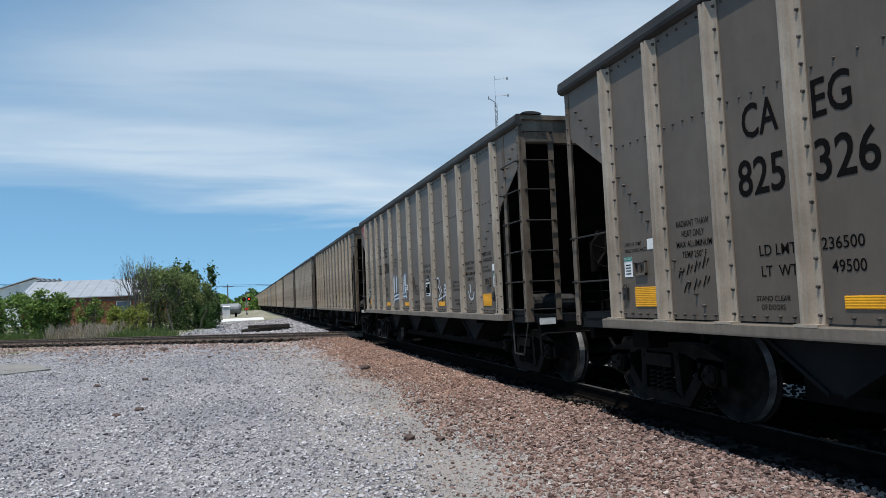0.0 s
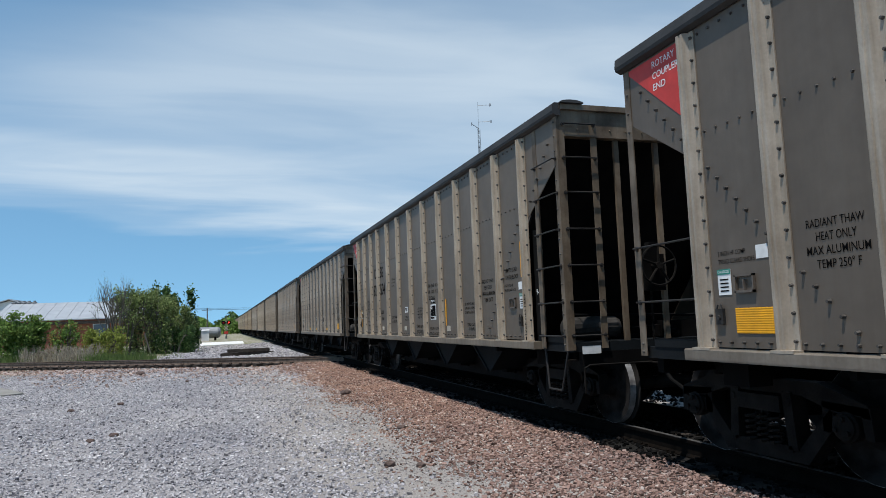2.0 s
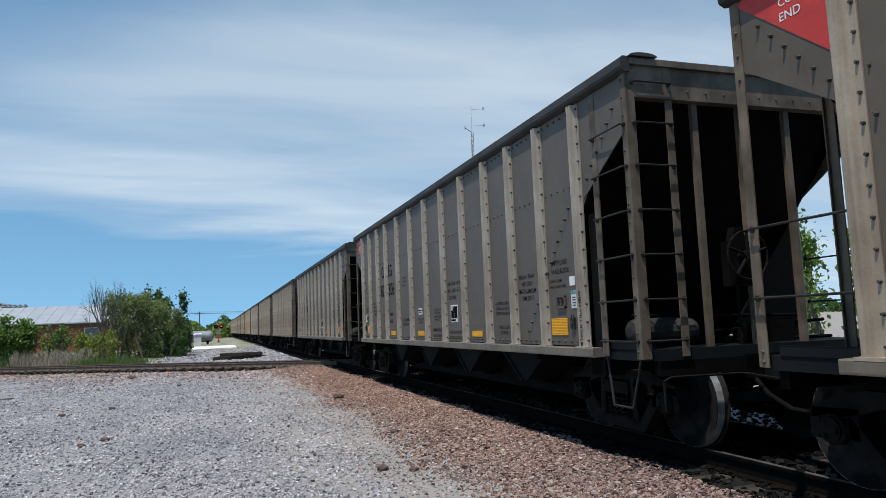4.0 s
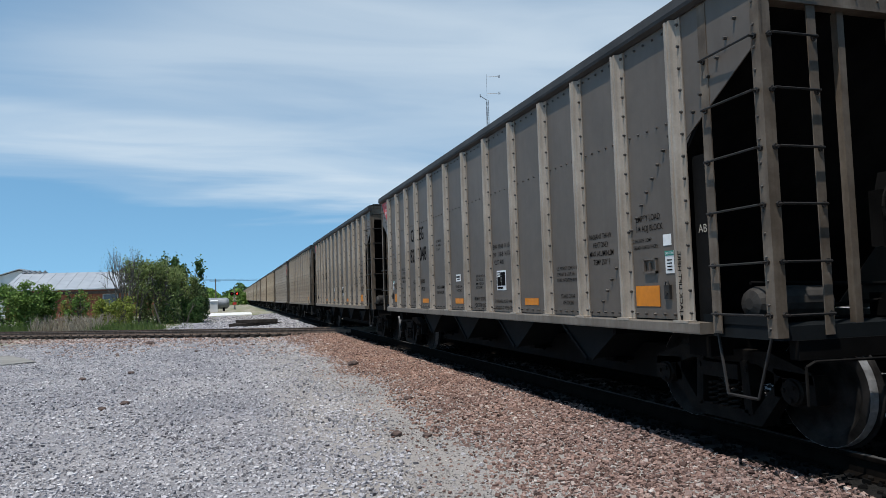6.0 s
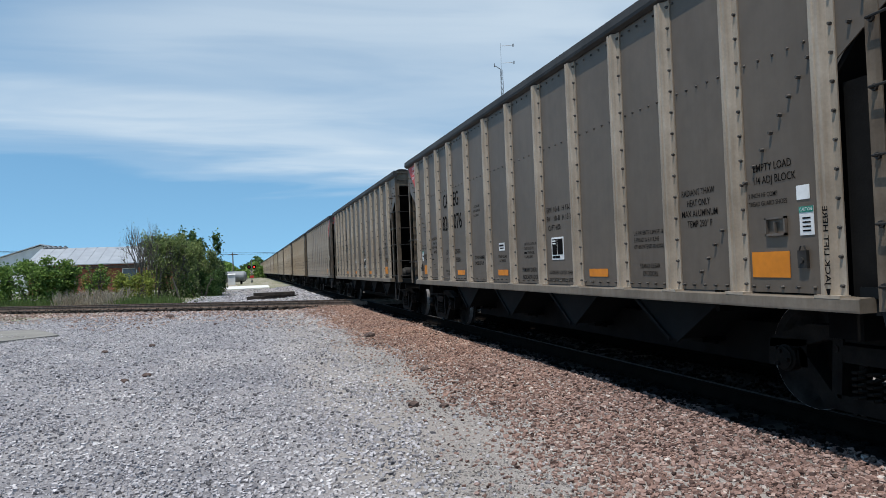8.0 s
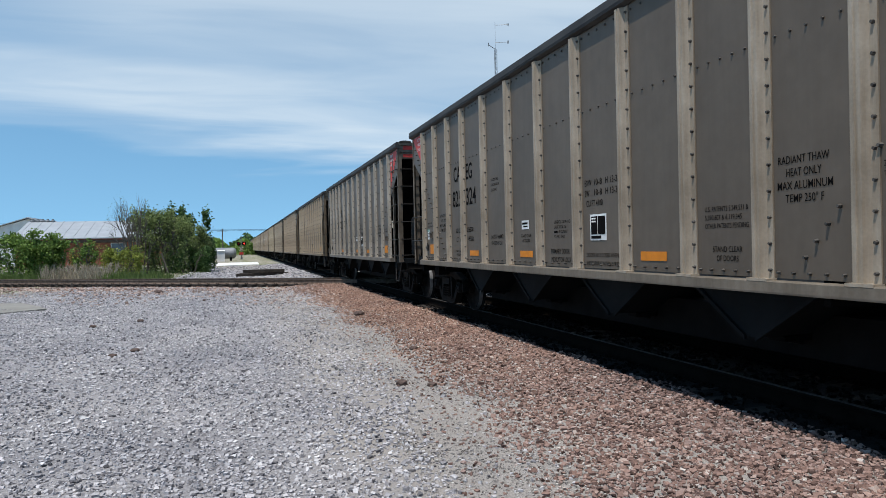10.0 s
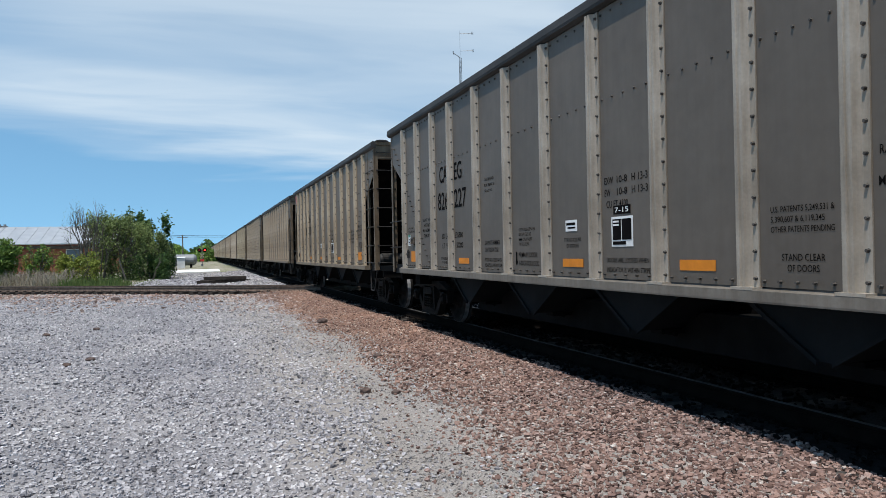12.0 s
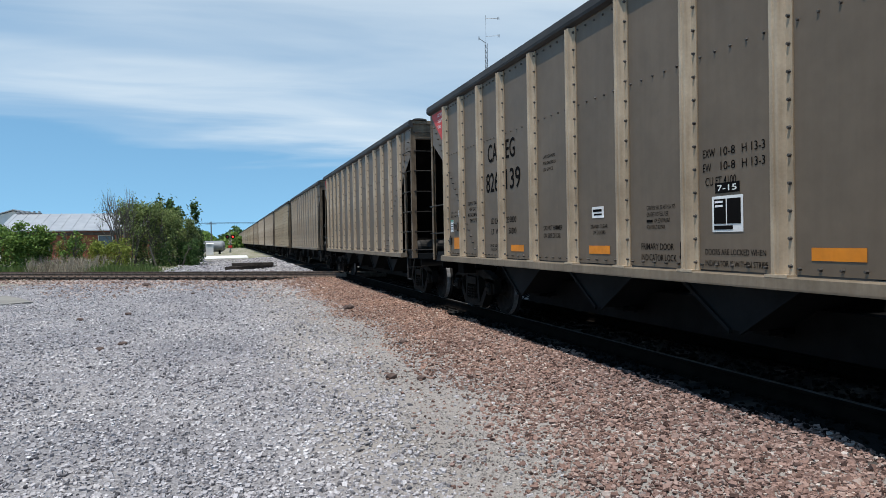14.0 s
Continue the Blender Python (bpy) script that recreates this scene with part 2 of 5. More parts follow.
M_PALETANK = worn("pale_grey_tank_paint", (0.16, 0.17, 0.18), (0.27, 0.28, 0.29), 1.2, 0.5, 0.1, 0.4, 0.1)
M_WALLWHITE = worn("white_siding", (0.6, 0.61, 0.61), (0.74, 0.74, 0.73), 1.2, 0.6, bump=0.1)
M_BRICK = worn("orange_brick", (0.22, 0.075, 0.045), (0.30, 0.11, 0.065), 2.5, 0.85, bump=0.3, fine=18)
M_CONCRETE = worn("pale_concrete", (0.55, 0.54, 0.51), (0.72, 0.71, 0.68), 0.8, 0.85, bump=0.2, fine=12)
M_BARK = worn("grey_brown_bark", (0.07, 0.06, 0.05), (0.16, 0.14, 0.12), 6.0, 0.9, bump=0.6, depth=0.02)
M_TWIG = worn("dry_tan_twigs", (0.20, 0.16, 0.12), (0.38, 0.32, 0.25), 6.0, 0.9, bump=0.2)
M_WIRE = paint("black_cable", (0.02, 0.02, 0.02))
M_GALV = paint("galvanised_mast", (0.20, 0.21, 0.22), 0.5, 0.4, 0.3)
M_LEAF = leafy("spring_leaves", (0.07, 0.125, 0.025), (0.20, 0.31, 0.07))
M_LEAFYELLOW = leafy("yellow_green_leaves", (0.13, 0.17, 0.03), (0.33, 0.37, 0.08))
M_LEAFDARK = leafy("dark_leaves", (0.03, 0.065, 0.02), (0.09, 0.16, 0.045))
M_LEAFOLIVE = leafy("olive_leaves", (0.05, 0.075, 0.022), (0.30, 0.37, 0.13))
M_LEAFRUST = leafy("rusty_spring_leaves", (0.14, 0.10, 0.03), (0.30, 0.27, 0.07))
M_DRY = leafy("dry_grass_blades", (0.17, 0.135, 0.095), (0.46, 0.40, 0.30))
M_GRASS = leafy("green_grass_blades", (0.06, 0.10, 0.025), (0.15, 0.20, 0.06))


def lamp_glow(name, color, strength):
    m, nt, b = nodes_of(name)
    b.inputs["Base Color"].default_value = (*color, 1)
    b.inputs["Emission Color"].default_value = (*color, 1)
    b.inputs["Emission Strength"].default_value = strength
    return m


M_REDLIGHT = lamp_glow("red_signal_light", (0.9, 0.03, 0.02), 2.5)


def ground_material():
    """Grey gravel fines, a sandy strip by the ballast, grass and earth past the crossing track."""
    m, nt, b = nodes_of("gravel_ground")
    geo = nt.nodes.new("ShaderNodeNewGeometry")
    sep = nt.nodes.new("ShaderNodeSeparateXYZ")
    nt.links.new(geo.outputs["Position"], sep.inputs[0])
    grey = ramp(nt, noise_at(nt, 38, detail=5, rough=0.7), [(0.3, (0.12, 0.115, 0.12)), (0.5, (0.27, 0.26, 0.265)), (0.72, (0.44, 0.425, 0.43))])
    grey = blend(nt, "MULTIPLY", 0.9, grey, ramp(nt, noise_at(nt, 0.45, detail=5), [(0.35, (0.72, 0.72, 0.74)), (0.65, (1.12, 1.1, 1.07))]))
    sand = ramp(nt, noise_at(nt, 90, detail=4, rough=0.7), [(0.3, (0.17, 0.152, 0.138)), (0.7, (0.38, 0.35, 0.325))])
    wob = add(nt, "Math")
    wob.operation = "MULTIPLY_ADD"
    wob.inputs[1].default_value = 1.6
    nt.links.new(noise_at(nt, 0.9, detail=4), wob.inputs[0])
    nt.links.new(sep.outputs["X"], wob.inputs[2])
    strip = add(nt, "MapRange", From_Min=1.2, From_Max=2.0)
    nt.links.new(wob.outputs[0], strip.inputs[0])
    near = blend(nt, "MIX", strip.outputs[0], grey, sand)
    # track bed: coal stain plus the train's shade, both in the colour
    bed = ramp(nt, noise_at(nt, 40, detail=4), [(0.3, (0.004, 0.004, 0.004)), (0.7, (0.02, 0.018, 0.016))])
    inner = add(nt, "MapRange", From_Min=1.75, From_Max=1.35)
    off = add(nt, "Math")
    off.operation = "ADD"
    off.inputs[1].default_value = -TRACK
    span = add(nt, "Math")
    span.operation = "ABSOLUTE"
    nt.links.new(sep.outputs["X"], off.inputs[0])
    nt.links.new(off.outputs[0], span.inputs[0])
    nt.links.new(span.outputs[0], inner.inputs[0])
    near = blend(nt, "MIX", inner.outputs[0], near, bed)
    earth = ramp(nt, noise_at(nt, 0.6, detail=7), [(0.35, (0.12, 0.14, 0.06)), (0.5, (0.24, 0.22, 0.16)), (0.65, (0.32, 0.305, 0.27))])
    far = add(nt, "MapRange", From_Min=56.0, From_Max=66.0)
    far2 = add(nt, "Math")
    far2.operation = "MULTIPLY_ADD"
    far2.inputs[1].default_value = -3.0
    nt.links.new(sep.outputs["X"], far2.inputs[0])
    nt.links.new(sep.outputs["Y"], far2.inputs[2])
    nt.links.new(far2.outputs[0], far.inputs[0])
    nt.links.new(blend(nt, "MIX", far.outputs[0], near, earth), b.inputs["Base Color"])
    b.inputs["Roughness"].default_value, b.inputs["Specular IOR Level"].default_value = 0.95, 0.15
    relief(nt, b, noise_at(nt, 38, detail=5, rough=0.7), 0.8, 0.02)
    return m


M_GROUND = ground_material()
# ------------------------------------------------------------------ mesh helpers


def box(bm, x0, x1, y0, y1, z0, z1):
    v = [bm.verts.new(p) for p in ((x0, y0, z0), (x1, y0, z0), (x1, y1, z0), (x0, y1, z0),
                                   (x0, y0, z1), (x1, y0, z1), (x1, y1, z1), (x0, y1, z1))]
    for f in ((0, 3, 2, 1), (4, 5, 6, 7), (0, 1, 5, 4), (1, 2, 6, 5), (2, 3, 7, 6), (3, 0, 4, 7)):
        bm.faces.new([v[i] for i in f])
    return v


def prism(bm, pts, axis, a, b):
    """A polygon of (p, q) pushed from a to b along the axis 'x', 'y' or 'z'."""
    put = {"x": lambda p, q, s: (s, p, q), "y": lambda p, q, s: (p, s, q), "z": lambda p, q, s: (p, q, s)}[axis]
    lo = [bm.verts.new(put(p, q, a)) for p, q in pts]
    hi = [bm.verts.new(put(p, q, b)) for p, q in pts]
    n = len(pts)
    for i in range(n):
        bm.faces.new((lo[i], lo[(i + 1) % n], hi[(i + 1) % n], hi[i]))
    bm.faces.new(lo[::-1])
    bm.faces.new(hi)


def rod(bm, p0, p1, r, n=8, r1=None):
    p0, p1 = Vector(p0), Vector(p1)
    r1 = r if r1 is None else r1
    d = (p1 - p0).normalized()
    u = d.orthogonal().normalized()
    w = d.cross(u)
    ring = [[bm.verts.new(p + (u * math.cos(a) + w * math.sin(a)) * q) for a in
             [2 * math.pi * i / n for i in range(n)]] for p, q in ((p0, r), (p1, r1))]
    for i in range(n):
        bm.faces.new((ring[0][i], ring[0][(i + 1) % n], ring[1][(i + 1) % n], ring[1][i]))
    bm.faces.new(ring[0][::-1])
    bm.faces.new(ring[1])


def lathe(bm, profile, n=32, closed=True):
    """Turns (x, radius) pairs about the x axis."""
    rings = [[bm.verts.new((x, r * math.cos(2 * math.pi * i / n), r * math.sin(2 * math.pi * i / n))) for i in range(n)]
             for x, r in profile]
    for a, b in zip(rings, rings[1:]):
        for i in range(n):
            bm.faces.new((a[i], a[(i + 1) % n], b[(i + 1) % n], b[i]))
    if closed:
        bm.faces.new(rings[0][::-1])
        bm.faces.new(rings[-1])


def mesh_of(name, bm, mat):
    bmesh.ops.recalc_face_normals(bm, faces=bm.faces)
    bolted = any(f.material_index for f in bm.faces)
    me = bpy.data.meshes.new(name)
    bm.to_mesh(me)
    bm.free()
    me.materials.append(mat)
    if bolted:
        me.materials.append(M_BOLT)
    return me


def part(name, bm, mat, parent, label="", at=None):
    me = bm if isinstance(bm, bpy.types.Mesh) else mesh_of(name, bm, mat)
    ob = new(name, me)
    ob.parent = parent
    if at is not None:
        ob.matrix_basis = at
    if label:
        ob["label"] = label
    return ob


def empty(name, m=None):
    ob = new(name)
    if m is not None:
        ob.matrix_basis = m
    return ob


# ------------------------------------------------------------------ hopper car
# Car space: x across (the side that the camera sees is -x), y along, z from the rail's top.
RIBS = [6.27, 5.345, 4.40, 3.47, 2.32, 1.19, 0.06, -1.06, -2.17, -3.27, -4.23, -5.19, -6.18]
HALF, PROUD, END = 1.58, 1.645, 7.31
SILL, TOP = 1.095, 4.13


def rivet(bm, x, y, z, s, r=0.0135, out=0.024):
    """A button-headed bolt on a sheet whose outside faces s along x; it takes the mesh's second material."""
    had = len(bm.faces)
    rod(bm, (x, y, z), (x + s * out, y, z), r * 1.08, 6, r * 0.75)
    bm.faces.ensure_lookup_table()
    for f in bm.faces[had:]:
        f.material_index = 1


def rib_mesh(bolts):
    bm = bmesh.new()
    prism(bm, [(-HALF, 0.115), (-HALF - 0.012, 0.113), (-HALF - 0.014, 0.098), (-PROUD, 0.066), (-PROUD - 0.004, 0.058), (-PROUD - 0.004, 0.030), (-PROUD + 0.007, 0.024),
               (-PROUD + 0.007, 0.004), (-PROUD - 0.002, -0.002), (-PROUD, -0.022), (-HALF - 0.014, -0.052), (-HALF - 0.012, -0.115), (-HALF, -0.115)], "z", 1.082, 3.955)
    for i in range(14 if bolts else 0):
        rivet(bm, -HALF - 0.012, -0.085, 1.16 + i * 0.21, -1, 0.0155)
    prism(bm, [(-HALF, 0.12), (-PROUD - 0.025, 0.11), (-PROUD - 0.025, -0.12), (-HALF, -0.13)], "z", 1.070, 1.094)
    return mesh_of("rib", bm, M_RIB)


def sheet_mesh(a, b, bolts):
    """A side sheet from y = a down to y = b, with its rows of bolts."""
    bm = bmesh.new()
    box(bm, -HALF, -HALF + 0.012, b, a, SILL, 3.97)
    if not bolts:
        return mesh_of("side_sheet", bm, M_SIDE)
    w = a - b
    for i in range(5):
        y = a - 0.16 - i * (w - 0.34) / 4
        rivet(bm, -HALF, y, 1.14, -1, 0.0135, 0.028)
        if i in (0, 1, 2, 3, 4):
            rivet(bm, -HALF, y, 3.0, -1, 0.013, 0.016)
        rivet(bm, -HALF, y, 3.90, -1, 0.013, 0.016)
    lo, hi = min(abs(a), abs(b)), max(abs(a), abs(b))
    n = int((hi - lo) / 0.105)
    for i in range(n):
        q = lo + 0.12 + i * 0.105
        z = 1.11 + (q - 4.62) * 1.055 if a > 0 else 1.13 + (q - 4.55) * 1.165
        if z > 1.18 and q < hi - 0.12:
            rivet(bm, -HALF, q if a > 0 else -q, z, -1, 0.0165, 0.034)
    return mesh_of("side_sheet", bm, M_SIDE)


def both_sides(name, me, car, label=""):
    """The part as made, and the same turned half round onto the other side."""
    return part(name, me, None, car, label), part(name, me, None, car, label, at=pose(0, 0, 0, 0, 0, 180))


def side_frame_mesh():
    """A cast truck side frame round y = 0: chords, columns, spring seat and pedestals."""
    bm = bmesh.new()
    a, b = -1.10, -0.96
    prism(bm, [(-1.10, 0.56), (-1.08, 0.66), (-0.62, 0.80), (0.62, 0.80), (1.08, 0.66), (1.10, 0.56), (0.72, 0.60), (0.45, 0.68), (-0.45, 0.68), (-0.72, 0.60)], "x", a, b)
    prism(bm, [(-0.74, 0.60), (-0.66, 0.52), (-0.40, 0.24), (0.40, 0.24), (0.66, 0.52), (0.74, 0.60), (0.80, 0.50), (0.48, 0.12), (-0.48, 0.12), (-0.80, 0.50)], "x", a, b)
    for s in (-1, 1):
        prism(bm, [(s * 0.30, 0.22), (s * 0.40, 0.22), (s * 0.36, 0.70), (s * 0.26, 0.70)], "x", a - 0.02, b)
        prism(bm, [(s * 1.10, 0.64), (s * 1.12, 0.40), (s * 1.04, 0.40), (s * 1.02, 0.58), (s * 0.76, 0.58), (s * 0.74, 0.42), (s * 0.66, 0.42), (s * 0.66, 0.66)], "x", a, b)
        rod(bm, (a - 0.03, s * 0.33, 0.62), (a, s * 0.33, 0.62), 0.03, 8)
    box(bm, a - 0.04, b, -0.25, 0.25, 0.52, 0.66)
    box(bm, a - 0.02, b + 0.1, -0.34, 0.34, 0.20, 0.25)
    return mesh_of("side_frame", bm, M_CAST)


def spring_mesh():
    bm = bmesh.new()
    turns, n = 5, 14
    last = None
    for i in range(turns * n + 1):
        q = 2 * math.pi * i / n
        p = Vector((-1.03 + 0.055 * math.cos(q), 0.055 * math.sin(q), 0.26 + 0.25 * i / (turns * n)))
        if last is not None and i % 2 == 0:
            rod(bm, last, p, 0.014, 5)
            last = p
        elif last is None:
            last = p
    return mesh_of("spring", bm, M_CAST)


WHEEL = 0.483                   # tread radius


def wheel_mesh(fine):
    bm = bmesh.new()
    if fine:
        lathe(bm, [(-0.90, 0.09), (-0.90, 0.12), (-0.80, 0.14), (-0.765, 0.20), (-0.775, 0.34), (-0.81, 0.385), (-0.815, 0.455), (-0.73, 0.458),
                   (-0.705, 0.465), (-0.695, 0.482), (-0.68, 0.482), (-0.675, 0.39), (-0.72, 0.33), (-0.70, 0.16), (-0.66, 0.12), (-0.66, 0.09)], n=30)
    else:
        lathe(bm, [(-0.90, 0.12), (-0.77, 0.20), (-0.81, 0.385), (-0.815, 0.455), (-0.70, 0.475), (-0.675, 0.39), (-0.66, 0.12)], n=14)
    bmesh.ops.scale(bm, vec=(1, WHEEL / 0.457, WHEEL / 0.457), verts=bm.verts)
    return mesh_of("wheel", bm, M_WHEEL)


def rim_mesh():
    bm = bmesh.new()
    lathe(bm, [(-0.812, 0.452), (-0.815, 0.4565), (-0.80, 0.4585), (-0.735, 0.4615), (-0.73, 0.45)], n=36, closed=False)
    bmesh.ops.scale(bm, vec=(1, WHEEL / 0.457, WHEEL / 0.457), verts=bm.verts)
    return mesh_of("rim", bm, M_TREAD)


def bearing_mesh():
    bm = bmesh.new()
    lathe(bm, [(-1.04, 0.12), (-1.12, 0.12), (-1.13, 0.10), (-1.15, 0.10), (-1.155, 0.06)], n=18)
    for i in range(3):
        q = 2 * math.pi * i / 3
        rod(bm, (-1.15, 0.065 * math.cos(q), 0.065 * math.sin(q)), (-1.175, 0.065 * math.cos(q), 0.065 * math.sin(q)), 0.02, 6)
    return mesh_of("bearing_cap", bm, M_CAST)


def axle_mesh():
    bm = bmesh.new()
    rod(bm, (-1.04, 0, 0), (1.04, 0, 0), 0.085, 12)
    return mesh_of("wheelset", bm, M_WHEEL)


def ladder_post(car, y0, y1, x0, x1, z0, z1, face):
    bm = bmesh.new()
    if face == "side":     # an angle: a web along the side and a lip
        box(bm, x0, x0 + 0.012, y0, y1, z0, z1)
        box(bm, x0 + 0.012, x1, y1 - 0.012, y1, z0, z1)
    else:
        box(bm, x0, x1, y0, y0 + 0.012, z0, z1)
        box(bm, x1 - 0.012, x1, y0 + 0.012, y1, z0, z1)
    return part("ladder_post", bm, M_POST, car)


def rung(car, p, q, out):
    """A round grab iron from p to q that stands off by the vector out, with bolted feet."""
    bm = bmesh.new()
    p, q, out = Vector(p), Vector(q), Vector(out)
    rod(bm, p + out, q + out, 0.0105, 6)
    for e in (p, q):
        rod(bm, e, e + out, 0.0105, 6)
        rod(bm, e, e + out * 0.35, 0.026, 6)
    return part("rung", bm, M_RUNG, car)


RUNGS = [1.16, 1.58, 2.04, 2.50, 2.97, 3.42]


def hopper_car(detail, red_far, brake_near):
    car = empty("hopper_car")
    # sides: sheets, ribs, sills, top chords
    for a, b in zip(RIBS, RIBS[1:]):
        w = part("side_sheet", sheet_mesh(a, b, detail), None, car)
        if detail:
            part("side_sheet", w.data, None, car, at=pose(0, 0, 0, 0, 0, 180))
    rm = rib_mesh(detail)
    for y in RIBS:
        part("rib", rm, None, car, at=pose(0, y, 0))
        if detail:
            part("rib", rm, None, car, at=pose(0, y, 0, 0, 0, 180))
    for e in (-1, 1):
        bm = bmesh.new()
        prism(bm, [(e * 6.18, 3.97), (e * 6.18, 2.72), (e * END, 3.42), (e * END, 3.97)], "x", -HALF, -HALF + 0.012)
        for i in range(6 if detail else 0):
            q = 6.42 + i * 0.12
            rivet(bm, -HALF, e * q, 3.01 + (q - 6.42) * 1.083, -1, 0.0165, 0.034)
        me = mesh_of("end_side_sheet", bm, M_SIDE)
        both_sides("end_side_sheet", me, car)
    bm = bmesh.new()
    prism(bm, [(-1.50, 0.975), (-1.665, 0.975), (-1.668, 0.99), (-1.668, 1.068), (-1.66, 1.077), (-1.50, 1.08)], "y", -6.46, 6.5)
    both_sides("side_sill", mesh_of("side_sill", bm, M_SILL), car)
    bm = bmesh.new()
    prism(bm, [(-1.55, 3.97), (-1.60, 3.96), (-1.655, 3.985), (-1.665, 4.02), (-1.655, 4.11), (-1.63, TOP), (-1.55, TOP)], "y", -END - 0.04, END + 0.04)
    both_sides("top_chord", mesh_of("top_chord", bm, M_CAP), car, "dusty dark top chord")
    # corner posts and ladders
    bm = bmesh.new()
    box(bm, -HALF - 0.02, -HALF - 0.005, -END, -END + 0.10, 0.98, 3.96)
    box(bm, -HALF - 0.005, -HALF + 0.09, -END, -END + 0.014, 0.98, 3.96)
    for i in range(16 if detail else 0):
        rivet(bm, -HALF - 0.02, -END + 0.07, 1.05 + i * 0.19, -1, 0.014, 0.014)
    both_sides("corner_post", mesh_of("corner_post", bm, M_POST), car)
    bm = bmesh.new()
    box(bm, -HALF - 0.008, -HALF + 0.004, END - 0.10, END, 0.98, 3.96)
    box(bm, -HALF + 0.004, -HALF + 0.06, END - 0.012, END, 0.98, 3.96)
    for z in (1.02, 1.10, 3.3, 3.5, 3.7):
        rivet(bm, -HALF - 0.008, END - 0.05, z, -1, 0.016, 0.014)
    both_sides("corner_post", mesh_of("corner_post", bm, M_POST), car)
    if detail:
        for h in (0, 180):
            turn = pose(0, 0, 0, 0, 0, h)
            made = [ladder_post(car, -6.65, -6.54, -HALF - 0.006, -HALF + 0.07, 0.99, 3.95, "side"),
                    ladder_post(car, -END - 0.004, -END + 0.06, -1.12, -1.03, 0.99, 4.0, "end")]
            for z in RUNGS:
                made.append(rung(car, (-HALF - 0.006, -6.60, z), (-HALF - 0.02, -END + 0.06, z), (-0.055, 0, 0)))
                made.append(rung(car, (-HALF + 0.06, -END, z), (-1.07, -END, z), (0, -0.055, 0)))
            made.append(rung(car, (-HALF + 0.06, -END, 3.86), (-1.07, -END, 3.86), (0, -0.055, 0)))
            for z in (1.52, 2.07):
                made.append(rung(car, (-HALF - 0.008, END - 0.05, z), (-HALF - 0.008, 6.34, z), (-0.05, 0, 0)))
            # sill step below the ladder
            bm = bmesh.new()
            for p, q in (((-1.52, -6.52, 0.98), (-1.56, -6.66, 0.47)), ((-1.56, -6.66, 0.47), (-1.56, -7.02, 0.47)), ((-1.56, -7.02, 0.47), (-1.52, -7.16, 0.98))):
                p, q = Vector(p), Vector(q)
                rod(bm, p, q, 0.014, 6)
            made.append(part("sill_step", bm, M_RUNG, car))
            # bent lever that lifts the coupler pin
            bm = bmesh.new()
            for p, q in (((-1.45, -7.42, 0.46), (-1.45, -7.42, 0.76)), ((-1.45, -7.42, 0.76), (-1.38, -7.44, 0.80)), ((-1.38, -7.44, 0.80), (-0.55, -7.50, 0.80)), ((-0.55, -7.50, 0.80), (-0.2, -7.75, 0.72))):
                rod(bm, p, q, 0.013, 6)
            made.append(part("uncoupling_lever", bm, M_CAST, car, "bent steel uncoupling lever"))
            if h:
                for o in made:
                    o.matrix_basis = turn
            bm = bmesh.new()
            box(bm, -1.52, -1.50, -6.52, -6.28, 1.06, 2.62)
            plate = part("bracket_plate", bm, M_DARK, car)
            if h:
                plate.matrix_basis = turn
    bm = bmesh.new()
    prism(bm, [(0.17 * math.cos(math.pi * i / 14), 0.04 * math.sin(math.pi * i / 14)) for i in range(15)], "y", -0.2, 0.2)
    me = mesh_of("corner_cap", bm, M_CAP)
    for x, y in ((-1.40, -END + 0.12), (1.40, END - 0.12)):
        part("corner_cap", me, None, car, at=pose(x, y, TOP - 0.004))
    for e in (-1, 1):
        # end beam with stiffening posts below it
        bm = bmesh.new()
        box(bm, -1.572, 1.572, e * (END - 0.02), e * (END - 0.002), 3.72, 4.05)
        box(bm, -1.58, 1.58, e * (END - 0.08), e * (END + 0.04), 4.05, TOP - 0.01)
        prism(bm, [(e * (END - 0.10), 3.70), (e * (END + 0.02), 3.70), (e * (END + 0.02), 3.725), (e * (END - 0.10), 3.725)], "x", -1.50, 1.50)
        for i in range(12):
            x = -1.3 + i * 0.24
            rod(bm, (x, e * END, 3.80), (x, e * (END + 0.016), 3.80), 0.013, 6, 0.009)
        part("end_beam", bm, M_POST, car)
        # slope sheet that closes the bin, its shade painted in as near-black steel
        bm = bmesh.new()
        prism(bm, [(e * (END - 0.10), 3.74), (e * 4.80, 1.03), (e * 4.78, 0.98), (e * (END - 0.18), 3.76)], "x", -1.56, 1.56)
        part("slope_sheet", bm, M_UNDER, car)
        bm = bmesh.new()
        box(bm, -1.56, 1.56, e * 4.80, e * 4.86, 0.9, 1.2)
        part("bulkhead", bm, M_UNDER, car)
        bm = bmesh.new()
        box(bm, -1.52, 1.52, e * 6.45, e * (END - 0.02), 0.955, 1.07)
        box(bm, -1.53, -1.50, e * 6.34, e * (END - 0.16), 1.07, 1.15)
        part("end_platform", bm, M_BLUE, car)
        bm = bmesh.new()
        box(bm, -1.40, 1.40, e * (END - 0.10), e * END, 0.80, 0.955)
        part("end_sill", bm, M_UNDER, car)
        if detail:
            for x in (-0.71, -0.10, 0.55):
                bm = bmesh.new()
                box(bm, x - 0.035, x + 0.035, e * (END - 0.06), e * (END - 0.048), 1.0, 3.72)
                box(bm, x - 0.006, x + 0.006, e * (END - 0.14), e * (END - 0.06), 1.0, 3.72)
                part("end_post", bm, M_POST, car)
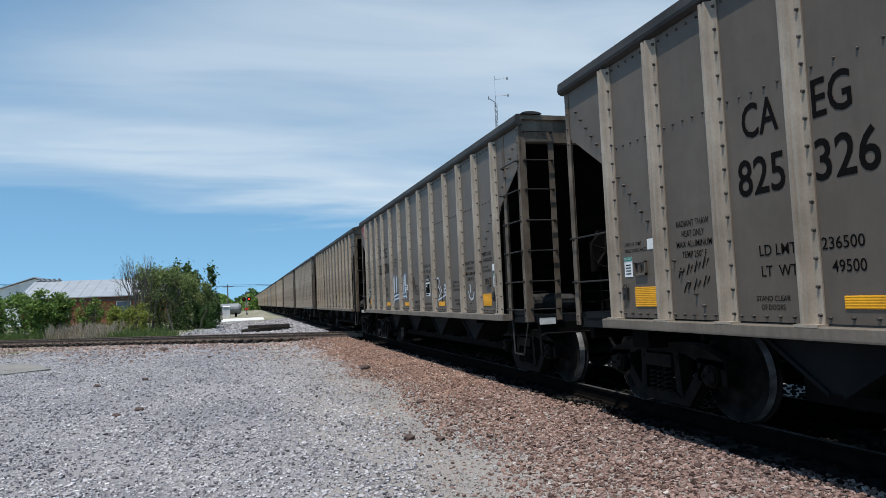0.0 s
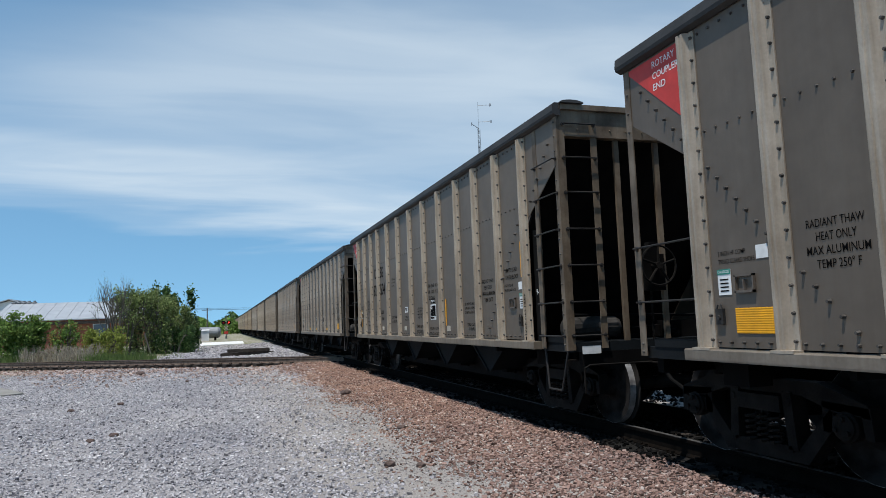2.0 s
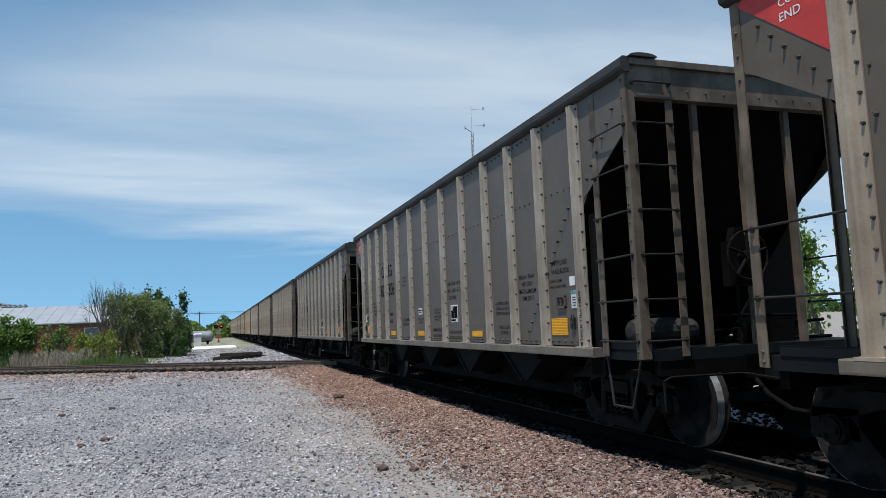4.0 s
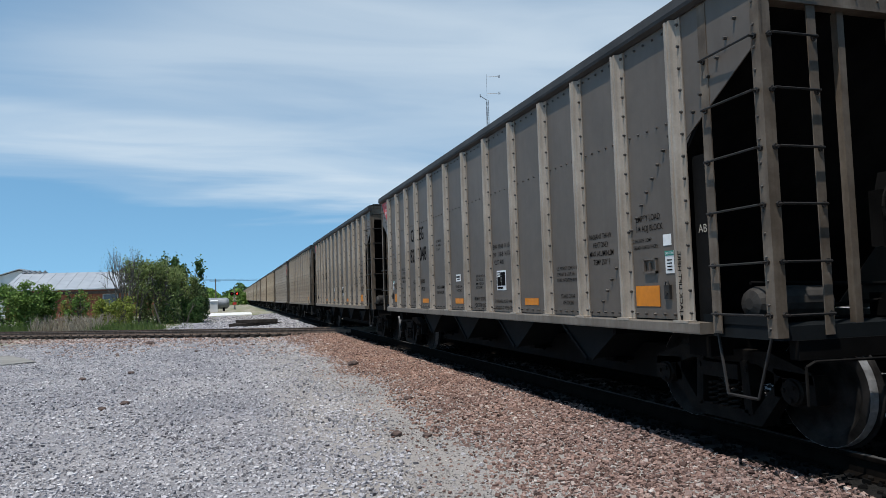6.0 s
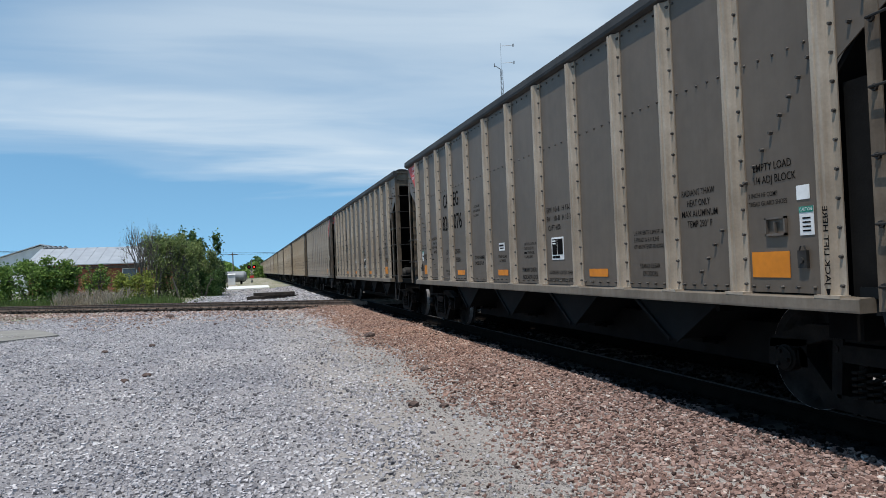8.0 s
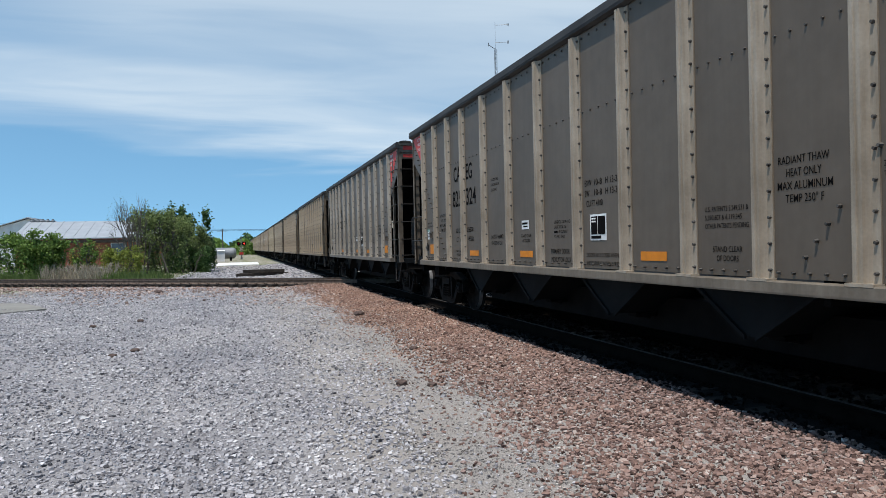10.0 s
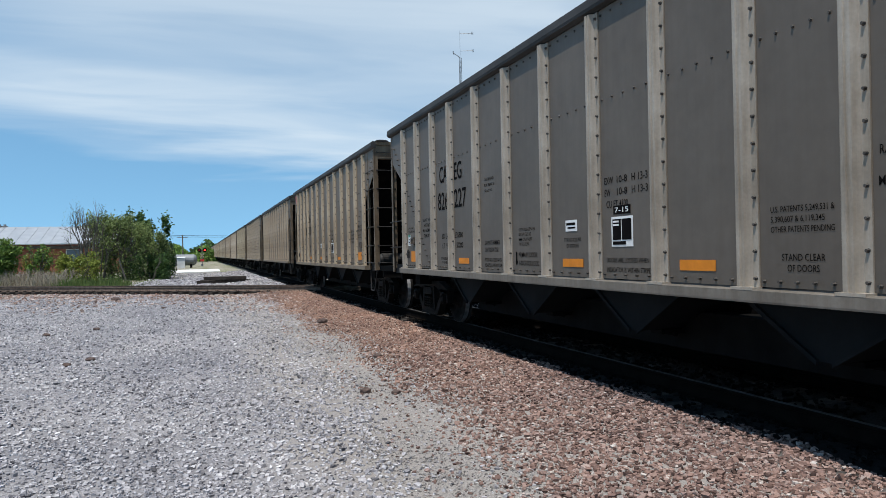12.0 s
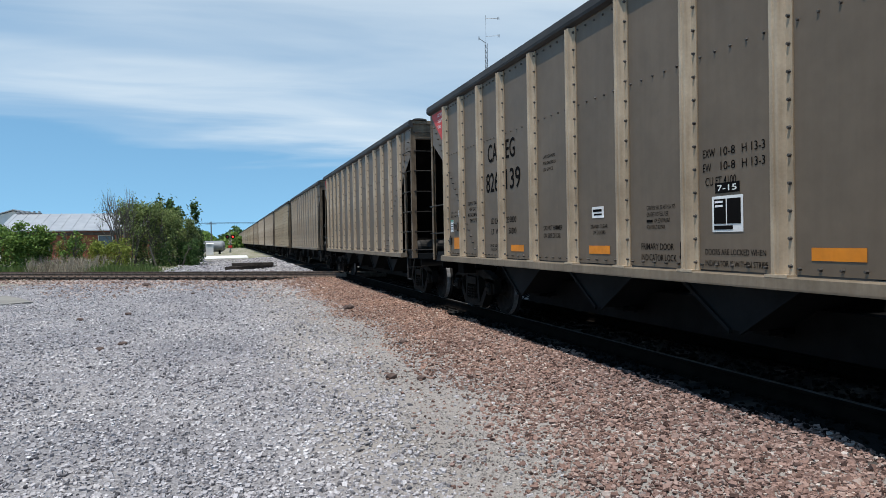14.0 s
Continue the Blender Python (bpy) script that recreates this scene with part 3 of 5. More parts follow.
        # coupler
        bm = bmesh.new()
        box(bm, -0.10, 0.10, e * END, e * 7.86, 0.70, 0.92)
        box(bm, -0.16, 0.14, e * 7.86, e * 8.05, 0.68, 0.95)
        box(bm, -0.15, -0.04, e * 8.05, e * 8.11, 0.70, 0.93)
        part("coupler", bm, M_CAST, car)
        # air hose hanging by the coupler
        if detail:
            bm = bmesh.new()
            pts = [Vector((-0.35, e * 7.45, 0.72)), Vector((-0.38, e * 7.65, 0.58)), Vector((-0.34, e * 7.88, 0.46)), Vector((-0.25, e * 8.08, 0.43))]
            for p, q in zip(pts, pts[1:]):
                rod(bm, p, q, 0.025, 8)
            part("air_hose", bm, M_DARK, car)
    # red corners and red end
    red = 1 if red_far else -1
    if red_far is not None:
        bm = bmesh.new()
        if red > 0:
            prism(bm, [(7.26, 3.94), (6.345, 3.94), (6.345, 3.18)], "x", -HALF - 0.006, -HALF - 0.002)
        else:
            prism(bm, [(-6.345, 3.94), (-7.22, 3.94), (-6.345, 3.02)], "x", -HALF - 0.004, -HALF - 0.002)
            box(bm, -1.45, 1.45, -END - 0.003, -END - 0.001, 3.735, 3.82)
            box(bm, -1.45, 1.45, -END - 0.003, -END - 0.001, 3.93, 4.04)
        part("red_corner", bm, M_RED, car, "red painted coupler end marking")
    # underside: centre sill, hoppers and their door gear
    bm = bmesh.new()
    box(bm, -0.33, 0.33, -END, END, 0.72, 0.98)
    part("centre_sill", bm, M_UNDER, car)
    # added dark box between the trucks, hides the lit ground beyond the train
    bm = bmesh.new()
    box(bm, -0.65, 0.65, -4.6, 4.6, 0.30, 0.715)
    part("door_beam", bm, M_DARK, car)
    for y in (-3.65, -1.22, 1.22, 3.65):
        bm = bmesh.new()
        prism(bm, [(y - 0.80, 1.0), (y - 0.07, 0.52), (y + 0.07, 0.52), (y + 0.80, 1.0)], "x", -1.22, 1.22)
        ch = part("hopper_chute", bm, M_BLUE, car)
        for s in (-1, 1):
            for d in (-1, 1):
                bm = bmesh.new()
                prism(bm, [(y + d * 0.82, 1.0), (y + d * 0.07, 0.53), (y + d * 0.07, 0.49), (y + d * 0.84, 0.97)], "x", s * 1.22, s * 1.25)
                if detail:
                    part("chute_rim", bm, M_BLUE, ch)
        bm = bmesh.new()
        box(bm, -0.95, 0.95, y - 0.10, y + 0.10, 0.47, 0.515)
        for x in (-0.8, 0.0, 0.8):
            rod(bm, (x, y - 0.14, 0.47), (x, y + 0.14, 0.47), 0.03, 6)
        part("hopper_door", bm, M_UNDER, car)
    # trucks
    sf, sp = side_frame_mesh(), spring_mesh()
    wm, rim, bc, am = wheel_mesh(detail), rim_mesh(), bearing_mesh(), axle_mesh()
    for e in (-1, 1):
        mid = e * 6.13 + 0.10
        bm = bmesh.new()
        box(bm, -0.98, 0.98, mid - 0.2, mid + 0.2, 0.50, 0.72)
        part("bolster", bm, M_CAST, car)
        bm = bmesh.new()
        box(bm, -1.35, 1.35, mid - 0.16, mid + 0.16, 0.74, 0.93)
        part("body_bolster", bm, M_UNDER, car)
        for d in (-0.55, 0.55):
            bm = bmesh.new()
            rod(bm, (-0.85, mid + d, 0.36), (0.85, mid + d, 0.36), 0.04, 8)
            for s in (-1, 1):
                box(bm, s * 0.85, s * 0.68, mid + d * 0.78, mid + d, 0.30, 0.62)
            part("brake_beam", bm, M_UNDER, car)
        for s in (-1, 1):
            f = part("side_frame", sf, None, car, at=pose(0, mid, 0, 0, 0, 0 if s < 0 else 180))
            if detail:
                for d in (-0.14, 0.0, 0.14):
                    part("spring", sp, None, f, at=pose(-0.06, d, -0.03))
        for y in (mid - 0.89, mid + 0.89):
            ws = part("wheelset", am, None, car, at=pose(0, y, WHEEL))
            for h in (0, 180):
                part("wheel", wm, None, ws, at=pose(0, 0, 0, 0, 0, h))
                if detail:
                    part("rim", rim, None, ws, "bright worn wheel rim", at=pose(0, 0, 0, 0, 0, h))
                    part("bearing_cap", bc, None, ws, at=pose(0, 0, 0, 0, 0, h))
    if detail:
        end_gear(car, -1 if brake_near else 1)
    return car


def end_gear(car, b):
    """Hand brake with its wheel and chain on the end b, air reservoir and brake cylinder on the other."""
    y = b * (END - 0.02)
    bm = bmesh.new()
    n = 20
    for i in range(n):
        q0, q1 = 2 * math.pi * i / n, 2 * math.pi * (i + 1) / n
        rod(bm, (0.26 * math.cos(q0), 0, 0.26 * math.sin(q0)), (0.26 * math.cos(q1), 0, 0.26 * math.sin(q1)), 0.014, 6)
    for i in range(5):
        q = 2 * math.pi * i / 5 + 0.3
        rod(bm, (0, 0, 0), (0.26 * math.cos(q), 0, 0.26 * math.sin(q)), 0.016, 6)
    rod(bm, (0, -0.03, 0), (0, 0.12, 0), 0.05, 8)
    part("brake_wheel", bm, M_CAST, car, at=pose(b * 0.27, y + b * 0.10, 2.02))
    bm = bmesh.new()
    box(bm, -0.16, 0.16, -0.06, 0.06, -0.28, 0.20)
    prism(bm, [(-0.10, 0.20), (0.10, 0.20), (0.05, 0.36), (-0.05, 0.36)], "y", -0.05, 0.05)
    part("brake_housing", bm, M_UNDER, car, at=pose(b * 0.27, y - b * 0.06, 1.98))
    bm = bmesh.new()
    for i in range(14):
        z = 1.66 - i * 0.05
        if i % 2:
            box(bm, -0.018, 0.018, -0.005, 0.005, z - 0.035, z + 0.035)
        else:
            box(bm, -0.005, 0.005, -0.018, 0.018, z - 0.035, z + 0.035)
    part("brake_chain", bm, M_CAST, car, at=pose(b * 0.30, y - b * 0.06, 0))
    bm = bmesh.new()
    lathe(bm, [(-0.42, 0.05), (-0.40, 0.12), (-0.34, 0.15), (0.34, 0.15), (0.40, 0.12), (0.42, 0.05)], n=16)
    part("air_reservoir", bm, M_TANK, car, "dusty grey air reservoir", at=pose(b * 0.95, b * 6.75, 1.24))
    bm = bmesh.new()
    lathe(bm, [(-0.55, 0.05), (-0.52, 0.15), (-0.45, 0.19), (0.45, 0.19), (0.52, 0.15), (0.55, 0.05)], n=18)
    part("air_reservoir", bm, M_TANK, car, "dusty grey air reservoir", at=pose(-b * 0.98, -b * 6.92, 1.66, 0, 90, 0))
    bm = bmesh.new()
    lathe(bm, [(-0.30, 0.04), (-0.24, 0.045), (-0.22, 0.16), (0.04, 0.17), (0.06, 0.20), (0.10, 0.20), (0.12, 0.06), (0.62, 0.05), (0.66, 0.03)], n=18)
    part("brake_cylinder", bm, M_TANK, car, at=pose(-b * 0.45, -b * 6.9, 1.52, 0, -12, 0 if b > 0 else 180))
    bm = bmesh.new()
    box(bm, -0.30, 0.30, -0.16, 0.16, 0, 0.26)
    box(bm, -0.34, 0.34, -0.06, 0.06, 0.05, 0.20)
    rod(bm, (-0.2, -0.16, 0.1), (-0.2, -0.24, 0.1), 0.05, 8)
    part("brake_valve", bm, M_UNDER, car, at=pose(-b * 0.35, b * 6.85, 1.04))
    for x0, z0, x1, z1 in ((-1.2, 1.16, 1.2, 1.30), (-1.3, 1.42, 0.9, 1.36), (-0.6, 1.08, 1.3, 1.10)):
        bm = bmesh.new()
        rod(bm, (x0, b * 6.7, z0), (x1, b * 6.9, z1), 0.02, 6)
        part("brake_pipe", bm, M_UNDER, car)


# ------------------------------------------------------------------ lettering
TEXTS = {}


def text_mesh(words, mat, bold):
    key = (words, mat.name, bold)
    if key not in TEXTS:
        cu = bpy.data.curves.new("lettering", "FONT")
        cu.body, cu.size, cu.resolution_u, cu.offset = words, 1.0, 3, bold
        ob = bpy.data.objects.new("lettering", cu)
        me = bpy.data.meshes.new_from_object(ob)
        bpy.data.objects.remove(ob)
        xs = [v.co.x for v in me.vertices]
        lo, hi = min(xs), max(xs)
        for v in me.vertices:
            v.co.x = (v.co.x - lo) / (hi - lo)
            v.co.y /= 0.69
        me.materials.clear()
        me.materials.append(mat)
        TEXTS[key] = me
    return TEXTS[key]


def letter(parent, words, left, right, base, cap, mat=None, bold=0.003, x=-HALF - 0.004, name="lettering"):
    """Words on the camera's side from y = left to y = right, their feet at z = base, capitals cap high."""
    ob = new(name, text_mesh(words, mat or M_INK, bold))
    ob.parent = parent
    ob.matrix_basis = Matrix(((0, 0, -1, x), (-(left - right), 0, 0, left), (0, cap, 0, base), (0, 0, 0, 1)))
    return ob


def block(parent, name, left, right, z0, z1, mat, lift=0.003, label="", thick=0.003):
    bm = bmesh.new()
    box(bm, -HALF - lift - thick, -HALF - lift, right, left, z0, z1)
    return part(name, bm, mat, parent, label)


def reflector_strip(parent, left, right, z0, z1, mat):
    """A plastic reflector, smooth where faded orange, else with fine ridges running along it."""
    if mat is M_ORANGE:
        return block(parent, "reflector", left, right, z0, z1, mat)
    bm = bmesh.new()
    n = max(4, int((z1 - z0) / 0.018))
    x = -HALF - 0.003
    pts = [(x, z0)]
    for i in range(n):
        q, w = z0 + (z1 - z0) * i / n, (z1 - z0) / n
        pts += [(x - 0.006, q + w * 0.05), (x - 0.0078, q + w * 0.5), (x - 0.006, q + w * 0.95)]
    pts.append((x, z1))
    prism(bm, pts, "y", right, left)
    return part("reflector", bm, mat, parent)


def bars(parent, left, right, base, cap, mat=None, name="lettering_bar"):
    return block(parent, name, left, right, base, base + cap, mat or M_INK)


def stroke(parent, pts, width, mat, lift, name="spray_stroke"):
    """A sprayed line through (y, z) points on the side."""
    bm = bmesh.new()
    x = -HALF - lift - 0.0017
    pts = [Vector(p) for p in pts]
    run_in, run_out = (pts[0] - pts[1]).normalized() * width / 2, (pts[-1] - pts[-2]).normalized() * width / 2
    # rounded ends: the line narrows over half its width beyond the first and last point
    line = [(pts[0] + run_in * k, math.sqrt(1 - k * k)) for k in (0.98, 0.8, 0.5)] + [(p, 1.0) for p in pts]
    line += [(pts[-1] + run_out * k, math.sqrt(1 - k * k)) for k in (0.5, 0.8, 0.98)]
    left, right = [], []
    for i, (p, thin) in enumerate(line):
        d = (line[min(i + 1, len(line) - 1)][0] - line[max(i - 1, 0)][0]).normalized()
        n = Vector((-d.y, d.x)) * width / 2 * thin
        left.append(bm.verts.new((x, *(p + n))))
        right.append(bm.verts.new((x, *(p - n))))
    for i in range(len(line) - 1):
        bm.faces.new((left[i], left[i + 1], right[i + 1], right[i]))
    return part(name, bm, mat, parent)


def dress(car, first, last, limit, light, reflector, primary_first=False, stand_third=True, data_black=False, near_empty=True, lower=0.05, drop=0.0, tag=None):
    """Stencils, labels and reflectors on the camera's side of one car."""
    # number panels
    letter(car, "CA", 4.08, 3.67, 2.63, 0.28, bold=0.012)
    letter(car, "EG", 3.33, 2.98, 2.62, 0.28, bold=0.012)
    letter(car, first, 4.17, 3.64, 2.15, 0.30, bold=0.012)
    letter(car, last, 3.34, 2.79, 2.15, 0.30, bold=0.012)
    letter(car, "LD LMT", 3.98, 3.58, 1.635, 0.088)
    letter(car, "LT  WT", 3.97, 3.58, 1.465, 0.088)
    letter(car, limit, 3.34, 2.97, 1.64, 0.088)
    letter(car, light, 3.26, 2.97, 1.47, 0.088)
    if stand_third:
        letter(car, "STAND CLEAR", 4.05, 3.68, 1.265, 0.044)
        letter(car, "OF DOORS", 4.0, 3.74, 1.195, 0.044)
    for y in (5.07, -4.42):
        letter(car, "RADIANT THAW", y + 0.02, y - 0.47, 1.985, 0.060)
        letter(car, "HEAT ONLY", y - 0.06, y - 0.40, 1.885, 0.062)
        letter(car, "MAX ALUMINUM", y + 0.03, y - 0.50, 1.785, 0.062)
        letter(car, "TEMP 250\u00b0 F", y - 0.05, y - 0.42, 1.685, 0.062)
    for y in (6.03, -5.36):
        letter(car, "2 INCH HF COMP", y + 0.03, y - 0.30, 1.875, 0.038)
        letter(car, "TREAD GUARD SHOES", y + 0.03, y - 0.40, 1.805, 0.038)
        block(car, "white_label", y - 0.42 if y > 0 else y - 0.50, y - 0.55 if y > 0 else y - 0.63, 1.815, 1.925, (tag or M_WHITE) if y > 0 else M_WHITE)
        c = block(car, "caution_label", y + 0.05 if y > 0 else y - 0.52, y - 0.11 if y > 0 else y - 0.66, 1.54, 1.76, M_WHITE, label="white caution label with a green heading")
        w0, w1 = (y + 0.05, y - 0.11) if y > 0 else (y - 0.52, y - 0.66)
        block(c, "heading", w0, w1, 1.715, 1.76, M_GREEN, 0.0075, thick=0.002)
        letter(c, "CAUTION", w0 - 0.01, w1 + 0.01, 1.725, 0.026, M_WHITE, 0.0, -HALF - 0.011)
        for i in range(4):
            block(c, "lettering_bar", w0 - 0.03, w1 + 0.03, 1.665 - i * 0.032, 1.677 - i * 0.032, M_INK, 0.0075, thick=0.001)
        # placard holder: a frame of four bars
        bm = bmesh.new()
        for a, b, z0, z1 in ((y - 0.17, y - 0.39, 1.685, 1.70), (y - 0.17, y - 0.39, 1.55, 1.57), (y - 0.17, y - 0.185, 1.55, 1.70), (y - 0.375, y - 0.39, 1.55, 1.70), (y - 0.27, y - 0.28, 1.57, 1.66)):
            box(bm, -HALF - 0.03, -HALF - 0.004, b, a, z0, z1)
        part("placard_holder", bm, M_SIDE, car)
        if reflector is not M_CREAM:
            reflector_strip(car, y - 0.14 if y > 0 else y + 0.02, y - 0.56 if y > 0 else y - 0.40, 1.215, 1.425, reflector)
        bm = bmesh.new()
        box(bm, -HALF - 0.03, -HALF - 0.002, -0.045, 0.045, -0.07, 0.065)
        rod(bm, (-HALF - 0.045, 0, -0.01), (-HALF - 0.03, 0, -0.01), 0.022, 8)
        for q in (-0.035, 0.035):
            rod(bm, (-HALF - 0.02, q, 0.062), (-HALF - 0.02, q * 0.5, 0.10), 0.007, 5)
        part("lock_box", bm, M_TANK, car, at=pose(0, y + 0.04 if y > 0 else y - 0.55, 1.36))
    # the other panels
    letter(car, "CAR DESIGNED", 2.03, 1.68, 2.46, 0.042)
    letter(car, "FOR 286000 LB", 2.03, 1.66, 2.375, 0.042)
    letter(car, "GRL SERVICE", 2.03, 1.74, 2.29, 0.042)
    letter(car, "DO NOT HAMMER", 2.04, 1.50, 1.50, 0.062)
    letter(car, "ON SIDE OF CAR", 2.04, 1.55, 1.395, 0.062)
    p6, p7 = (-0.14, 1.0) if primary_first else (1.0, -0.14)
    lab = block(car, "maker_label", p6 - 0.26, p6 - 0.52, 1.62, 1.75, M_WHITE, label="white label with plain dark bars")
    block(lab, "lettering_bar", p6 - 0.28, p6 - 0.48, 1.69, 1.72, M_INK, 0.0075, thick=0.001)
    block(lab, "lettering_bar", p6 - 0.31, p6 - 0.48, 1.65, 1.67, M_INK, 0.0075, thick=0.001)
    letter(car, "STAND CLEAR", p6 - 0.22, p6 - 0.60, 1.50, 0.044)
    letter(car, "OF DOORS", p6 - 0.27, p6 - 0.55, 1.43, 0.044)
    for y in (3.17, p6 - 0.18, -2.44):
        reflector_strip(car, y, y - (0.46 if reflector is not M_CREAM else 0.20), 1.205 - drop * 0.5, 1.30 - drop * 0.5, reflector)
    near = p7 - (0.13 if primary_first else 0.22)
    letter(car, "CENTER SILL IS ASTM A 955", near, near - 0.47, 1.665, 0.042, bold=0.0)
    letter(car, "GRADE 70 STEEL. USE", near, near - 0.36, 1.600, 0.042, bold=0.0)
    bars(car, near, near - 0.10, 1.540, 0.026)
    letter(car, "OR EQUIVALENT", near - 0.13, near - 0.39, 1.535, 0.042, bold=0.0)
    letter(car, "FOR WELD REPAIR", near, near - 0.31, 1.470, 0.042, bold=0.0)
    if primary_first:
        letter(car, "DOORS ARE LOCKED WHEN", 2.06, 1.45, 1.25, 0.050)
        letter(car, "INDICATOR IS WITHIN STRIPE", 2.06, 1.43, 1.17, 0.050)
    letter(car, "PRIMARY DOOR", p7 - 0.12, p7 - 0.66, 1.315 - lower, 0.064)
    letter(car, "INDICATOR LOCK", p7 - 0.12, p7 - 0.70, 1.205 - lower, 0.064)
    bm = bmesh.new()
    prism(bm, [(0.018, 0.09), (0.018, -0.04), (0.035, -0.04), (0.0, -0.10), (-0.035, -0.04), (-0.018, -0.04), (-0.018, 0.09)], "x", -HALF - 0.006, -HALF - 0.003)
    part("arrow", bm, M_INK, car, at=pose(0, p7 - 0.05 if primary_first else p7 - 0.78, 1.30 - lower))
    for i, (a, b, c) in enumerate((("EXW", "10-8", "H 13-3"), ("EW", "10-8", "H 13-3"))):
        z = 2.09 - i * 0.125
        letter(car, a, -1.24, -1.40 if i == 0 else -1.35, z, 0.072)
        letter(car, b, -1.47, -1.65, z, 0.072)
        letter(car, c, -1.73, -1.99, z, 0.072)
    letter(car, "CU FT 4100", -1.27, -1.66, 1.84, 0.072)
    d = block(car, "data_box", -1.36, -1.74, 1.43, 1.74, M_WHITE, label="white framed black stencil box")
    block(d, "data_field", -1.385, -1.535, 1.50, 1.715, M_INK, 0.0075, thick=0.002)
    block(d, "data_field", -1.55, -1.715, 1.50, 1.715, M_INK, 0.0075, thick=0.002)
    block(d, "data_field", -1.385, -1.62, 1.45, 1.485, M_INK, 0.0075, thick=0.002)
    for z in (1.68, 1.645):
        block(d, "lettering_bar", -1.40, -1.50, z, z + 0.018, M_WHITE, 0.0105, thick=0.001)
    if data_black:
        top = block(car, "data_heading", -1.40, -1.70, 1.765, 1.855, M_INK)
        letter(top, data_black, -1.43, -1.67, 1.785, 0.05, M_WHITE, 0.01, -HALF - 0.008)
    letter(car, "DOORS ARE LOCKED WHEN", -1.26, -1.99, 1.265 - lower * 0.7, 0.050)
    letter(car, "INDICATOR IS WITHIN STRIPE", -1.26, -2.01, 1.165 - lower * 0.7, 0.050)
    letter(car, "U.S. PATENTS 5,249,531 &", -3.50, -4.06, 1.66, 0.044)
    letter(car, "5,390,607 & 6,119,345", -3.50, -3.98, 1.585, 0.044)
    letter(car, "OTHER PATENTS PENDING", -3.50, -4.06, 1.51, 0.044)
    letter(car, "STAND CLEAR", -3.60, -3.98, 1.30, 0.050)
    letter(car, "OF DOORS", -3.65, -3.93, 1.22, 0.050)
    if near_empty:
        letter(car, "EMPTY LOAD", -5.40, -5.82, 2.09, 0.062)
        letter(car, "1/4 ADJ BLOCK", -5.40, -5.86, 1.985, 0.062)
    # words up the last rib
    ob = new("lettering", text_mesh("JACK LIFT HERE", M_INK, 0.012))
    ob.parent = car
    ob.matrix_basis = Matrix(((0, 0, -1, -PROUD - 0.003), (0, -0.045, 0, -6.165), (0.58, 0, 0, 1.16), (0, 0, 0, 1)))
    bm = bmesh.new()
    prism(bm, [(-6.165, 1.14), (-6.205, 1.14), (-6.185, 1.07)], "x", -PROUD - 0.006, -PROUD - 0.003)
    part("arrow", bm, M_INK, car)


def red_words(car, left, z):
    for i, (w, n) in enumerate((("ROTARY", 0.36), ("COUPLER", 0.41), ("END", 0.20))):
        letter(car, w, left, left - n, z - i * 0.115, 0.066, M_WHITE, 0.01, -HALF - 0.009)


# ------------------------------------------------------------------ the train
def tint(car, c):
    for o in (car, *car.children_recursive):
        o.color = (*c, 1)


KINDS = {"far_red": hopper_car(True, True, True), "near_red": hopper_car(True, False, False)}
PLAIN = hopper_car(False, True, True)
TINTS = [(1.0, 0.97, 0.93), (1.02, 1.0, 0.96), (1.06, 1.0, 0.90), (0.97, 0.96, 0.94), (0.96, 0.95, 0.94), (1.0, 0.96, 0.90), (0.98, 0.94, 0.87), (0.97, 0.98, 0.98), (1.12, 1.03, 0.88), (1.1, 1.02, 0.9)]
REVERSED = (0, 7)
TRAIN = []
used = set()
for k in range(-1, CARS):
    kind = KINDS["near_red" if k in REVERSED else "far_red"] if k <= 11 else PLAIN
    place = pose(TRACK, k * CAR_LENGTH + 0.76, 0)
    if kind.name in used:
        car = copy_thing(kind, place)
    else:
        used.add(kind.name)
        car, car.matrix_basis = kind, place
    TRAIN.append((k, car))
    g = random.uniform(0.9, 1.1)
    tint(car, TINTS[k] if 0 <= k < 10 else (g * 1.04, g, g * random.uniform(0.84, 0.95)))
    tagged(car, "weathered grey aluminium coal hopper car with ribbed sides on the track", "train car", "cars of the coal train")
CAR = dict(TRAIN)
dress(CAR[0], "825", "326", "236500", "49500", M_YELLOW)
dress(CAR[1], "826", "200", "235500", "50500", M_YELLOW, data_black="DMX 9-18")
dress(CAR[2], "825", "504", "236500", "49500", M_CREAM, data_black="DMX 9-18")
dress(CAR[3], "825", "306", "236400", "49600", M_YELLOW, drop=0.05, tag=M_RED)
dress(CAR[4], "825", "048", "236500", "49500", M_ORANGE)
dress(CAR[5], "826", "076", "235800", "50200", M_ORANGE)
dress(CAR[6], "825", "324", "236500", "49500", M_ORANGE)
dress(CAR[7], "826", "227", "235800", "50200", M_ORANGE, True, data_black="7-15", near_empty=False, lower=0.0)
dress(CAR[8], "826", "139", "235800", "50200", M_ORANGE, data_black="7-15")
for k in (1, 2, 3, 4, 5, 6, 8):
    red_words(CAR[k], 6.80, 3.83)
red_words(CAR[7], -6.36, 3.83)
for k, words in ((0, "car with dark scribbles and yellow reflectors"), (1, "car with pale spray-painted letters on its side"), (2, "car with upright yellow stripes on its side"), (7, "car with a red end beam")):
    CAR[k]["label"] = "grey aluminium coal hopper " + words
